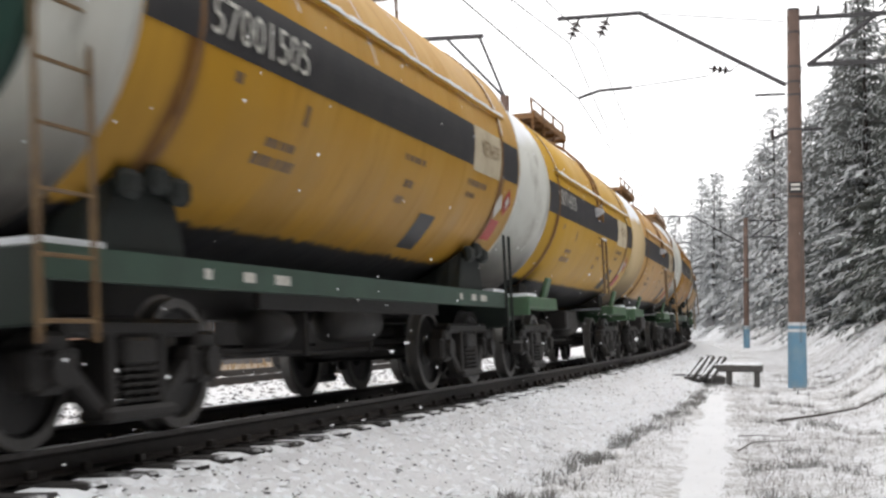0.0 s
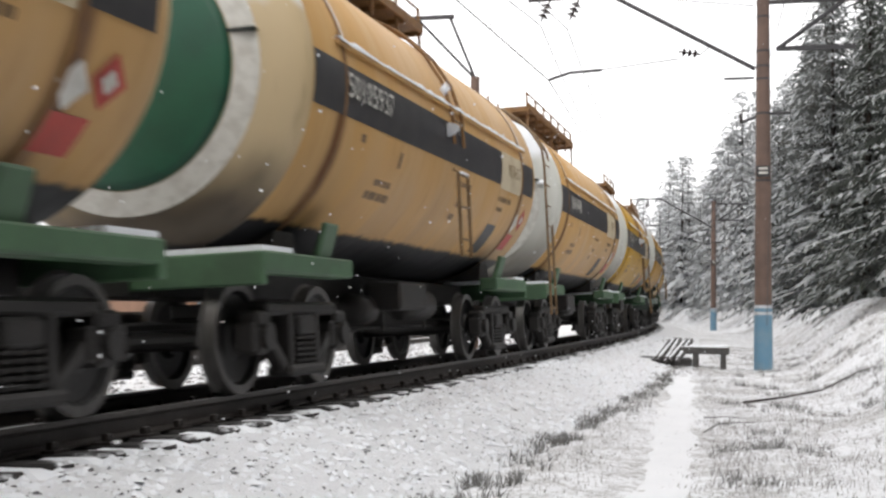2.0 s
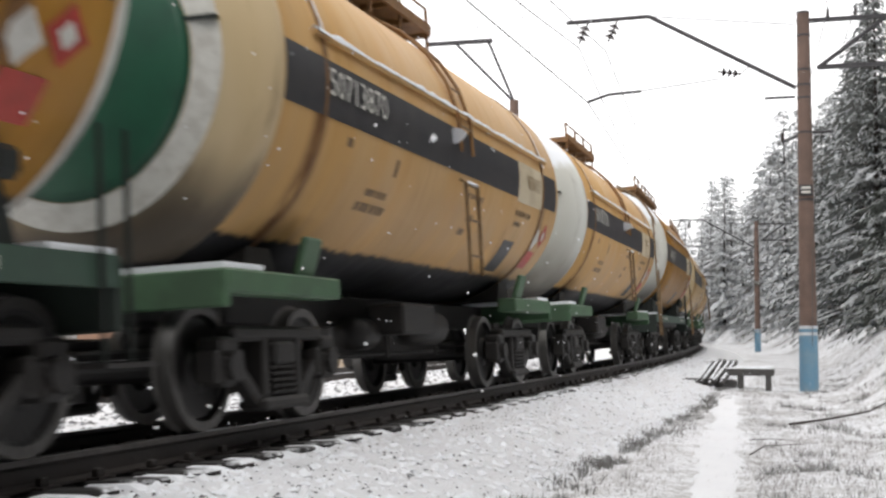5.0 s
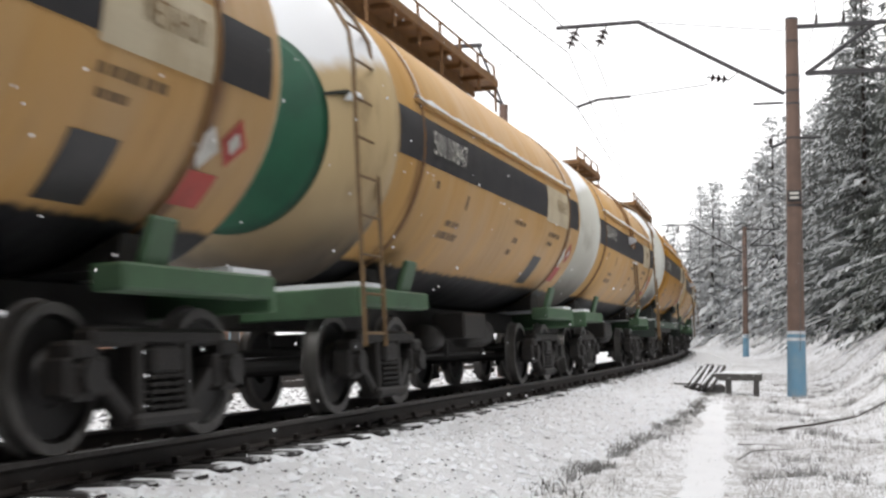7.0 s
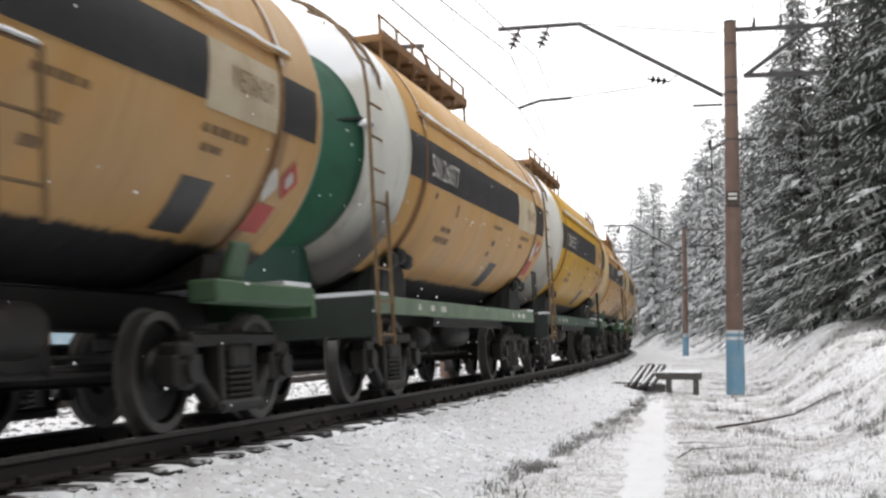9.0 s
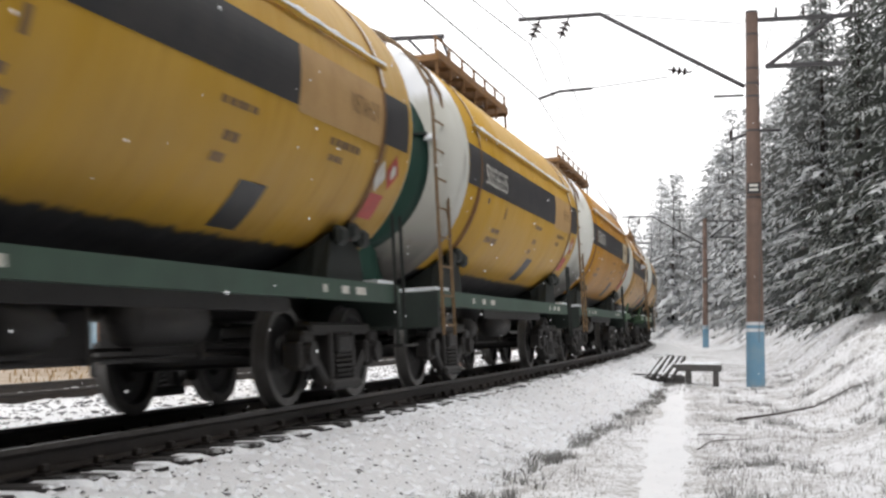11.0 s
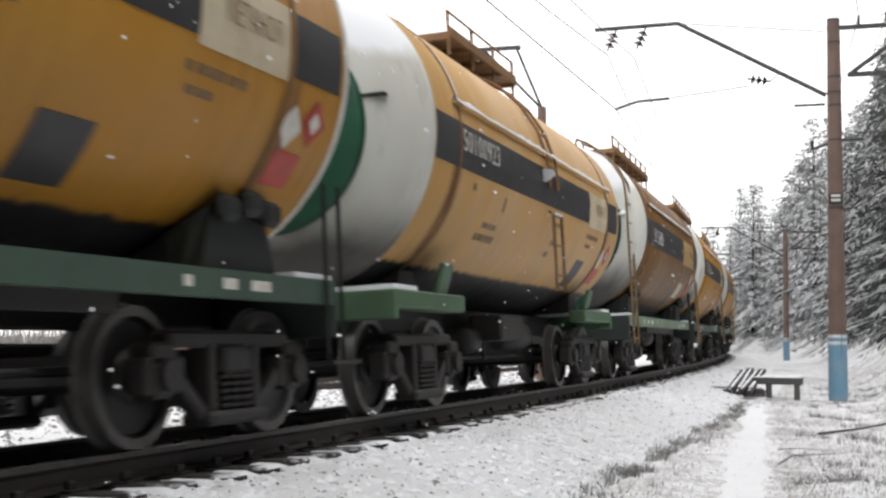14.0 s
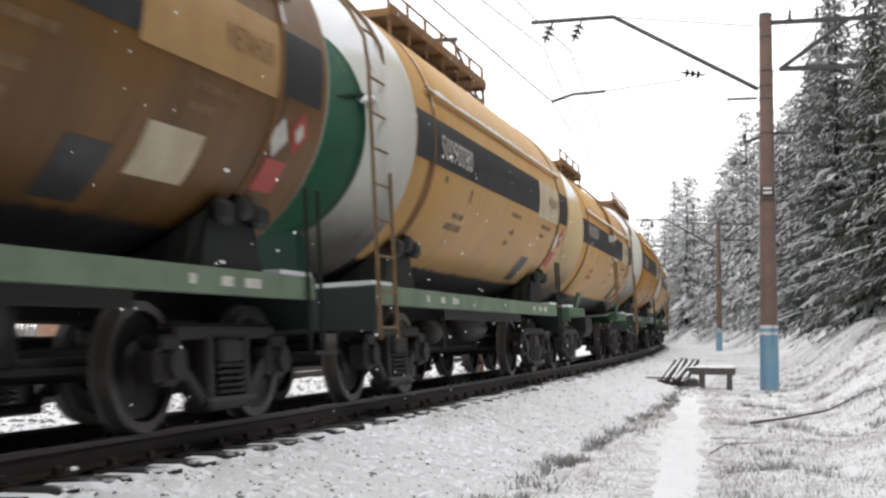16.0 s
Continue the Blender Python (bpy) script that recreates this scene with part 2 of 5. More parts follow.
field_mat = worn("ochre_field_with_thin_snow", (0.20, 0.14, 0.080), (0.40, 0.36, 0.31), 0.9, 0.7, relief=0.6)
bed_stone = worn("oil_stained_ballast", (0.032, 0.029, 0.027), (0.075, 0.072, 0.072), 0.9, 7.0, relief=0.9)

# ---- the line of the track: a bend of 563 m radius, raised on its outer side ----
RADIUS, CX, CY, A0 = 563.4, -539.81, 176.93, 0.30983
CANT = 0.0576
HALF = 0.80            # from the track's axis to the middle of a rail


def plan(s, lat):
    """Ground position s metres along the near rail, lat metres to its right."""
    a = s / RADIUS - A0
    return CX + (RADIUS + lat) * math.cos(a), CY + (RADIUS + lat) * math.sin(a)


def heading(s):
    return math.degrees(s / RADIUS - A0) + 90.0


def banked(s, lat, z):
    """A point in the canted plane of the rails."""
    return (*plan(s, lat * math.cos(CANT) - z * math.sin(CANT)), lat * math.sin(CANT) + z * math.cos(CANT))


def upright(s, lat, z, turn=0.0):
    """An upright pose whose x axis points along the track."""
    return pose(*plan(s, lat), z, 0, 0, heading(s) + turn)


def on_track(s):
    """The pose of a vehicle whose middle is at s."""
    x, y, z = banked(s, -HALF, 0)
    return Matrix.Translation((x, y, z)) @ pose(0, 0, 0, 0, 0, heading(s)) @ pose(0, 0, 0, -math.degrees(CANT))


def smooth01(a, b, v):
    t = max(0.0, min(1.0, (v - a) / (b - a)))
    return t * t * (3 - 2 * t)


def ground_z(s, lat):
    bed = -0.36 + 0.0576 * max(-3.0, min(lat, 0.6))
    if lat < -0.8:
        base = bed + (-0.46 - bed) * smooth01(-1.9, -2.8, lat) - 0.4 * smooth01(-8.6, -10.5, lat) + 0.45 * smooth01(-14, -40, lat)
        if lat < -4:
            base += 0.10 * noise.noise((s * 0.3, lat * 0.3, 1.0))
        return base
    z = bed + (-0.57 - bed) * smooth01(0.6, 2.3, lat)
    z += 0.05 * smooth01(2.0, 2.7, lat) * smooth01(3.6, 2.7, lat)
    rough = smooth01(2.1, 4.2, lat)
    z += rough * (0.08 * noise.noise((s * 0.5, lat * 0.5, 3.0)) + 0.045 * noise.noise((s * 1.7, lat * 1.7, 5.0)))
    reach = smooth01(3.5, 14, s)
    z += reach * 1.4 * smooth01(4.6, 7.6, lat) + 1.6 * smooth01(9, 30, lat)
    z += reach * 0.75 * smooth01(4.5, 6.2, lat) * noise.noise((s * 0.22, lat * 0.3, 9.0))
    z += smooth01(3.9, 5.0, lat) * 0.06 * noise.noise((s * 3.1, lat * 3.1, 7.0))
    return z


def ballast_z(s, lat):
    top = -0.228 + 0.0576 * max(-2.5, min(lat, 0.6))
    low = ground_z(s, lat) + 0.03 - 0.09 * smooth01(2.1, 2.45, lat)
    if lat < -0.8:
        flat = -0.345 + 0.02 * noise.noise((s * 2, lat * 2, 8))
        z = top + (flat - top) * smooth01(-1.7, -2.3, lat)
        z += (low - 0.06 - z) * smooth01(-8.3, -9.1, lat)
    else:
        z = top + (low - top) * smooth01(0.55, 2.45, lat)
    return z + 0.026 * noise.noise((s * 4, lat * 4, 0)) + 0.022 * noise.noise((s * 9, lat * 9, 2)) + 0.013 * noise.noise((s * 19, lat * 19, 4))


# ---- mesh helpers ----
def mesh_of(name, bm, smooth=False):
    me = bpy.data.meshes.new(name)
    bm.to_mesh(me)
    bm.free()
    if smooth:
        me.shade_smooth()
    return me


def holder(name, label, category, group="", kind="", m=None):
    ob = tagged(new(name), label, category, group, kind)
    ob.empty_display_size = 0.2
    if m is not None:
        ob.matrix_basis = m
    return ob


def attach(name, me, mat, parent, label="", m=None):
    """One mesh object with its own material, under a thing."""
    if not me.materials:
        me.materials.append(mat)
    ob = new(name, me)
    ob.material_slots[0].link = "OBJECT"
    ob.material_slots[0].material = mat
    if parent is not None:
        ob.parent = parent
    if m is not None:
        ob.matrix_basis = m
    if label:
        ob["label"] = label
    return ob


def part(name, bm, mat, parent, label="", m=None, smooth=False):
    return attach(name, mesh_of(name, bm, smooth), mat, parent, label, m)


STORE = {}
TR = 0.0


def shared(key, build, smooth=False):
    key = "%s_%.2f" % (key, TR)
    if key not in STORE:
        STORE[key] = mesh_of(key, build(), smooth)
    return STORE[key]


def add_box(bm, x0, x1, y0, y1, z0, z1, bevel=0.0, m=None):
    r = bmesh.ops.create_cube(bm, size=1.0)["verts"]
    for v in r:
        v.co = Vector(((x0 + x1) / 2 + v.co.x * (x1 - x0), (y0 + y1) / 2 + v.co.y * (y1 - y0), (z0 + z1) / 2 + v.co.z * (z1 - z0)))
    if m is not None:
        bmesh.ops.transform(bm, matrix=m, verts=r)
    if bevel:
        edges = list({e for v in r for e in v.link_edges})
        bmesh.ops.bevel(bm, geom=edges, offset=bevel, segments=1, affect="EDGES")


def box(*a, **k):
    bm = bmesh.new()
    add_box(bm, *a, **k)
    return bm


def add_rod(bm, a, b, r, seg=6, r2=None):
    a, b = Vector(a), Vector(b)
    d = b - a
    q = Vector((0, 0, 1)).rotation_difference(d).to_matrix().to_4x4()
    bmesh.ops.create_cone(bm, cap_ends=True, segments=seg, radius1=r, radius2=r if r2 is None else r2, depth=d.length,
                          matrix=Matrix.Translation((a + b) / 2) @ q)


def rod(a, b, r, seg=6, r2=None):
    bm = bmesh.new()
    add_rod(bm, a, b, r, seg, r2)
    return bm


def add_tube(bm, pts, r, seg=6):
    """A bent bar: one tube swept along the points."""
    pts = [Vector(p) for p in pts]
    last, ref = None, Vector((0.31, 0.52, 0.79))
    for i, p in enumerate(pts):
        d = (pts[min(i + 1, len(pts) - 1)] - pts[max(i - 1, 0)]).normalized()
        u = d.cross(ref).normalized()
        w = d.cross(u)
        ring = [bm.verts.new(p + r * (u * math.cos(k * 2 * math.pi / seg) + w * math.sin(k * 2 * math.pi / seg))) for k in range(seg)]
        if last:
            for k in range(seg):
                bm.faces.new((last[k], last[(k + 1) % seg], ring[(k + 1) % seg], ring[k]))
        else:
            bm.faces.new(ring[::-1])
        last = ring
    bm.faces.new(last)


def tube(pts, r, seg=6):
    bm = bmesh.new()
    add_tube(bm, pts, r, seg)
    return bm


def spun(profile, seg=48, axis="x"):
    """A surface of revolution about the x (or y) axis from (along, radius) pairs."""
    bm = bmesh.new()
    rings = []
    for u, r in profile:
        ring = []
        for i in range(seg):
            a = 2 * math.pi * i / seg
            c, s_ = r * math.cos(a), r * math.sin(a)
            ring.append(bm.verts.new((u, c, s_) if axis == "x" else (c, u, s_)))
        rings.append(ring)
    for p, q in zip(rings, rings[1:]):
        for i in range(seg):
            j = (i + 1) % seg
            bm.faces.new((p[i], p[j], q[j], q[i]))
    for ring in (rings[0], rings[-1]):
        if profile[0][1] > 1e-3:
            try:
                bm.faces.new(ring)
            except ValueError:
                pass
    bmesh.ops.recalc_face_normals(bm, faces=bm.faces)
    return bm


def spun_open(profile, seg):
    """A surface of revolution about the x axis without end caps."""
    v = [(u, r * math.cos(2 * math.pi * i / seg), r * math.sin(2 * math.pi * i / seg)) for u, r in profile for i in range(seg)]
    bm = bmesh.new()
    q = [bm.verts.new(c) for c in v]
    for k in range(len(profile) - 1):
        for i in range(seg):
            j = (i + 1) % seg
            bm.faces.new((q[k * seg + i], q[k * seg + j], q[(k + 1) * seg + j], q[(k + 1) * seg + i]))
    return bm


# ---- the ground: one sheet, with the ballast, the path, the bank ----
def grid_sheet(s_list, lat_list, zf):
    verts = [(*plan(s, la), zf(s, la)) for s in s_list for la in lat_list]
    w = len(lat_list)
    faces = [(i * w + j, i * w + j + 1, (i + 1) * w + j + 1, (i + 1) * w + j) for i in range(len(s_list) - 1) for j in range(w - 1)]
    return verts, faces


def steps(a, b, d):
    return [a + d * i for i in range(int(round((b - a) / d)) + 1)]


S_LIST = steps(-60, -12, 4) + steps(-11.5, 46, 0.4) + steps(48, 120, 2) + steps(130, 700, 30)
L_LIST = [-420, -250, -120, -60, -40, -30] + steps(-24, -4, 1.0) + steps(-3.5, 9.5, 0.2) + steps(10, 16, 0.6) + steps(18, 40, 2) + [50, 70, 120, 250, 500, 900]
gv, gf = grid_sheet(S_LIST, L_LIST, ground_z)
ground_me = bpy.data.meshes.new("ground")
ground_me.from_pydata(gv, [], gf)
ground_me.shade_smooth()
ground = attach("ground", ground_me, ground_mat, None, "thin snow over rough frozen grass and a low bank")
tagged(ground, category="ground", kind="structure")

def strip(name, lats, mat, label, category):
    v, f = grid_sheet(steps(-14, -1, 0.5) + steps(-0.9, 26, 0.1) + steps(26.25, 60, 0.25) + steps(62, 260, 3), lats, ballast_z)
    me = bpy.data.meshes.new(name)
    me.from_pydata(v, [], f)
    me.shade_smooth()
    tagged(attach(name, me, mat, None, label), category=category, kind="structure")


strip("ballast_shoulder", steps(0.11, 2.45, 0.065), ballast_snow, "snow-covered stone ballast shoulder beside the rails", "ballast")
strip("track_bed", steps(-1.75, 0.11, 0.093), bed_stone, "dark oily ballast between the sleepers", "ballast")
strip("far_shoulder", steps(-9.1, -1.75, 0.12), ballast_snow, "snow-covered ballast beyond the far rail", "ballast")

def path_mid(s):
    return max(2.45, 3.98 - 0.068 * s)


def path_z(s, u):
    """u runs from -1 to 1 across the path."""
    la = path_mid(s) + 0.33 * u
    return ground_z(s, la) + 0.022 - 0.07 * smooth01(0.45, 1.0, abs(u) + 0.4 * noise.noise((s * 1.1, u, 3)) + 0.3 * noise.noise((s * 5, u * 2, 6))) + 0.014 * noise.noise((s * 2.6, la * 5, 1))


across = [-1 + 0.2 * i for i in range(11)]
along = steps(-6, 26, 0.25)
path_me = bpy.data.meshes.new("footpath")
path_me.from_pydata([(*plan(q, path_mid(q) + 0.33 * u), path_z(q, u)) for q in along for u in across], [],
                    [(i * 11 + j, i * 11 + j + 1, (i + 1) * 11 + j + 1, (i + 1) * 11 + j) for i in range(len(along) - 1) for j in range(10)])
path_me.shade_smooth()
tagged(attach("footpath", path_me, path_snow, None, "narrow trodden footpath under fresh snow"), category="path", kind="structure")


# ---- the track ----
def rail_mesh(lat, head):
    prof = [(-0.036, 0.0), (0.036, 0.0), (0.036, -0.035), (-0.036, -0.035)] if head else [
        (0.012, -0.034), (0.03, -0.036), (0.012, -0.06), (0.012, -0.145), (0.072, -0.165), (0.072, -0.18),
        (-0.072, -0.18), (-0.072, -0.165), (-0.012, -0.145), (-0.012, -0.06), (-0.03, -0.036), (-0.012, -0.034)]
    ss = steps(-24, 260, 2)
    v = [banked(s, lat + a, z) for s in ss for a, z in prof]
    k = len(prof)
    f = [(i * k + j, i * k + (j + 1) % k, (i + 1) * k + (j + 1) % k, (i + 1) * k + j) for i in range(len(ss) - 1) for j in range(k)]
    me = bpy.data.meshes.new("rail")
    me.from_pydata(v, [], f)
    return me


for lat in (0.0, -2 * HALF):
    r = attach("rail", rail_mesh(lat, False), rail_steel, None, "rusty brown steel running rail on timber sleepers")
    tagged(r, category="rail", group="rails of the track", kind="structure")
    attach("rail_head", rail_mesh(lat, True), railhead, r, "worn bright rail head")


def sleeper_bm():
    return box(-0.12, 0.12, -1.36, 1.36, -0.17, 0.0, bevel=0.02)


def chair_bm():
    bm = bmesh.new()
    add_box(bm, -0.09, 0.09, -0.17, 0.17, 0.0, 0.018)
    for y in (-0.1, 0.1):
        add_box(bm, -0.04, 0.04, y - 0.025, y + 0.025, 0.018, 0.07, bevel=0.008)
    return bm


TRACK = holder("railway_track", "dark timber sleepers half covered in snow under the rails", "track", kind="structure")
rng = random.Random(4)
for i in range(230):
    s = -14 + 0.545 * i
    x, y, z = banked(s, -HALF, -0.185)
    m = Matrix.Translation((x, y, z)) @ pose(0, 0, 0, 0, 0, heading(s) + rng.uniform(-0.8, 0.8)) @ pose(0, rng.uniform(-0.05, 0.05), 0, -math.degrees(CANT))
    sl = attach("sleeper", shared("sleeper", sleeper_bm), sleeper_mat, TRACK, m=m)
    if s < 60:
        for side in (-HALF, HALF):
            attach("rail_chair", shared("rail_chair", chair_bm), rail_steel, sl, m=pose(0, side, 0.0))

# snow caught between the sleepers on both sides of the near rail
cv, cf = [], []
for i in range(140):
    s0 = -14 + 0.545 * (i + 0.5)
    for la0, la1, h in ((0.10, 0.62, 0.055), (-0.42, -0.12, 0.05), (-1.45, -1.15, 0.05)):
        if rng.random() < 0.12:
            continue
        q = len(cv)
        half = rng.uniform(0.10, 0.145)
        la0, la1 = la0 + rng.uniform(-0.05, 0.08), la1 + rng.uniform(-0.08, 0.06)
        for ds, la, up in ((-half, la0, 0), (half, la0, 0), (half, la1, 0), (-half, la1, 0), (-half * 0.4, la0 * 0.7 + la1 * 0.3, h), (half * 0.4, la0 * 0.7 + la1 * 0.3, h), (half * 0.45, la0 * 0.25 + la1 * 0.75, h), (-half * 0.45, la0 * 0.25 + la1 * 0.75, h)):
            s = s0 + ds + rng.uniform(-0.015, 0.015)
            cv.append(banked(s, la, -0.245 + up * rng.uniform(0.8, 1.15)))
        cf += [(q + 4, q + 5, q + 6, q + 7)] + [(q + k, q + (k + 1) % 4, q + 4 + (k + 1) % 4, q + 4 + k) for k in range(4)]
clump_me = bpy.data.meshes.new("sleeper_snow")
clump_me.from_pydata(cv, [], cf)
tagged(attach("sleeper_snow", clump_me, snow_cap, None, "small snow drifts caught between the sleepers"), category="snow", kind="stuff")

# the second track, seen under the wagons
FAR_AXIS = -6.7


def far_rail_mesh(lat):
    prof = [(-0.036, 0.0), (0.036, 0.0), (0.036, -0.03), (0.012, -0.05), (0.012, -0.145), (0.072, -0.165), (0.072, -0.18),
            (-0.072, -0.18), (-0.072, -0.165), (-0.012, -0.145), (-0.012, -0.05), (-0.036, -0.03)]
    ss = steps(-24, 260, 2)
    k = len(prof)
    me = bpy.data.meshes.new("rail")
    me.from_pydata([(*plan(s, lat + a), z - 0.20) for s in ss for a, z in prof], [],
                   [(i * k + j, i * k + (j + 1) % k, (i + 1) * k + (j + 1) % k, (i + 1) * k + j) for i in range(len(ss) - 1) for j in range(k)])
    return me


for lat in (FAR_AXIS + HALF, FAR_AXIS - HALF):
    tagged(attach("rail", far_rail_mesh(lat), rail_steel, None, "rusty rail of the second track beyond the train"), category="rail", group="rails of the track", kind="structure")
FAR_TRACK = holder("second_track", "snowy timber sleepers of the second track beyond the train", "track", kind="structure")
for i in range(110):
    s = -8 + 0.545 * i
    attach("sleeper", shared("sleeper", sleeper_bm), sleeper_mat, FAR_TRACK, m=upright(s, FAR_AXIS, -0.385, rng.uniform(-0.8, 0.8)))

# ---- the tank wagons ----
SIZES = {"sill": (1.64, 2.90), "short": (1.58, 2.78)}   # radius and height of the tank's axis
TR, TZ = SIZES["sill"]
AXLE = 3.9                # from the middle to a bogie's pivot
WB = 0.925                # half the bogie's wheelbase
WR = 0.4785               # wheel radius


def on_shell(x, v, lift=0.006):
    """A point on the near flank of the tank, v metres along the skin above the axis."""
    a = v / TR
    return (x, -(TR + lift) * math.cos(a), (TR + lift) * math.sin(a))


def patch(x0, x1, v0, v1, lift=0.006, slant=0.0, nx=2, nv=8):
    """A thin painted field on the tank's flank."""
    bm = bmesh.new()
    g = [[bm.verts.new(on_shell(x0 + (x1 - x0) * i / nx + slant * (j / nv), v0 + (v1 - v0) * j / nv, lift)) for j in range(nv + 1)] for i in range(nx + 1)]
    for i in range(nx):
        for j in range(nv):
            bm.faces.new((g[i][j], g[i + 1][j], g[i + 1][j + 1], g[i][j + 1]))
    return bm


def lettering(text, x0, v0, height, width, lift=0.017, tag=""):
    """Stencilled characters bent round the tank."""
    key = "text_%s_%.2f_%.2f_%s" % (text, x0, TR, tag)
    if key in STORE:
        return STORE[key]
    cu = bpy.data.curves.new("lettering", "FONT")
    cu.body = text
    cu.size = 1.0
    cu.resolution_u = 2
    ob = new("lettering", cu)
    me = bpy.data.meshes.new_from_object(ob.evaluated_get(bpy.context.evaluated_depsgraph_get()))
    bpy.data.objects.remove(ob)
    xs = [v.co.x for v in me.vertices] or [0, 1]
    ys = [v.co.y for v in me.vertices] or [0, 1]
    lo, hi, b0, b1 = min(xs), max(xs), min(ys), max(ys)
    for v in me.vertices:
        v.co = on_shell(x0 + (v.co.x - lo) / (hi - lo) * width, v0 + (v.co.y - b0) / (b1 - b0) * height, lift)
    me.materials.clear()
    STORE[key] = me
    return me


def head_shape(sign):
    """Where the domed end starts and how deep it is."""
    if sign > 0:
        return 4.86, 0.34
    return (4.64, 0.60) if TR > 1.6 else (4.72, 0.52)


def head_profile(sign, inner):
    at, deep = head_shape(sign)
    p = [(sign * inner, TR + 0.001)]
    for i in range(0, 13):
        a = math.pi / 2 * i / 12
        p.append((sign * (at + deep * math.sin(a)), max(0.0005, TR * math.cos(a))))
    return p


def disc_profile(sign):
    at, deep = head_shape(sign)
    p = []
    for i in range(13):
        r = (1.22 if TR > 1.6 else 1.02) * (1 - i / 12)
        p.append((sign * (at + 0.008 + deep * math.sqrt(max(0.0, 1 - (r / TR) ** 2))), max(0.0005, r)))
    return p


def ring_bm(x, r, w, t):
    return spun([(x - w / 2, r - 0.01), (x - w / 2, r + t), (x + w / 2, r + t), (x + w / 2, r - 0.01)], 48)


def ladder_rail_pts(x, bottom, out):
    pts = [(x, -out, bottom - TZ), (x, -out, 0.45)]
    for d in (26, 38, 50, 62, 72):
        a = radians(d)
        pts.append((x + 0.25 * (d - 26) / 46, -(out + 0.12) * math.cos(a), (TR + 0.12) * math.sin(a)))
    return pts


def rung_points(bottom, out, gap=0.36):
    res, z = [], bottom - TZ + 0.12
    while z < 0.5:
        res.append((0.0, -out, z))
        z += gap
    d = 30
    while d < 72:
        a = radians(d)
        res.append((0.25 * (d - 26) / 46, -(out + 0.12) * math.cos(a), (TR + 0.12) * math.sin(a)))
        d += 12.5
    return res


def side_frame_bm():
    """Cast bogie side frame, about its own middle: x along, z up from the rail."""
    bm = bmesh.new()
    for sx in (-1, 1):
        add_box(bm, sx * 0.925 - 0.15, sx * 0.925 + 0.15, -0.10, 0.10, 0.56, 0.70, bevel=0.03)
        add_box(bm, sx * 1.10 - 0.05, sx * 1.10 + 0.05, -0.09, 0.09, 0.36, 0.60, bevel=0.02)
        add_box(bm, sx * 0.73 - 0.05, sx * 0.73 + 0.05, -0.09, 0.09, 0.36, 0.60, bevel=0.02)
        add_box(bm, -0.30, 0.30, -0.07, 0.07, -0.055, 0.055, bevel=0.02, m=Matrix.Translation((sx * 0.56, 0, 0.34)) @ pose(0, 0, 0, 0, sx * -38, 0))
        add_box(bm, sx * 0.31 - 0.05, sx * 0.31 + 0.05, -0.09, 0.09, 0.20, 0.70, bevel=0.02)
    add_box(bm, -0.85, 0.85, -0.09, 0.09, 0.66, 0.78, bevel=0.03)
    add_box(bm, -0.42, 0.42, -0.13, 0.13, 0.12, 0.22, bevel=0.03)
    return bm


def spring_bm():
    bm = bmesh.new()
    pts = [(0.062 * math.cos(a), 0.062 * math.sin(a), 0.22 + 0.25 * a / (2 * math.pi * 5)) for a in [i * math.pi / 2.5 for i in range(26)]]
    add_tube(bm, pts, 0.017, 4)
    return bm


def bolster_bm():
    bm = bmesh.new()
    add_box(bm, -0.20, 0.20, -1.12, 1.12, 0.47, 0.66, bevel=0.03)
    add_box(bm, -0.16, 0.16, -0.18, 0.18, 0.66, 0.80, bevel=0.02)
    return bm


def axlebox_bm():
    bm = bmesh.new()
    add_box(bm, -0.14, 0.14, -0.10, 0.10, WR - 0.15, WR + 0.10, bevel=0.04)
    add_rod(bm, (0, -0.15, WR), (0, 0.1, WR), 0.11, 12)
    return bm


def brake_shoe_bm():
    return box(-0.035, 0.035, -0.05, 0.05, -0.19, 0.19, bevel=0.015)


def wheel_bm():
    return spun([(-0.065, 0.10), (-0.065, 0.15), (-0.02, 0.19), (-0.02, 0.37), (-0.062, 0.40), (-0.065, WR - 0.008), (0.05, WR - 0.002), (0.062, WR + 0.026),
                 (0.075, WR + 0.02), (0.075, 0.40), (0.02, 0.37), (0.02, 0.19), (0.085, 0.15), (0.085, 0.10)], 32, "y")


def axle_bm():
    bm = bmesh.new()
    add_rod(bm, (0, -1.08, 0), (0, 1.08, 0), 0.075, 12)
    add_rod(bm, (0, -0.9, 0), (0, 0.9, 0), 0.095, 12)
    return bm


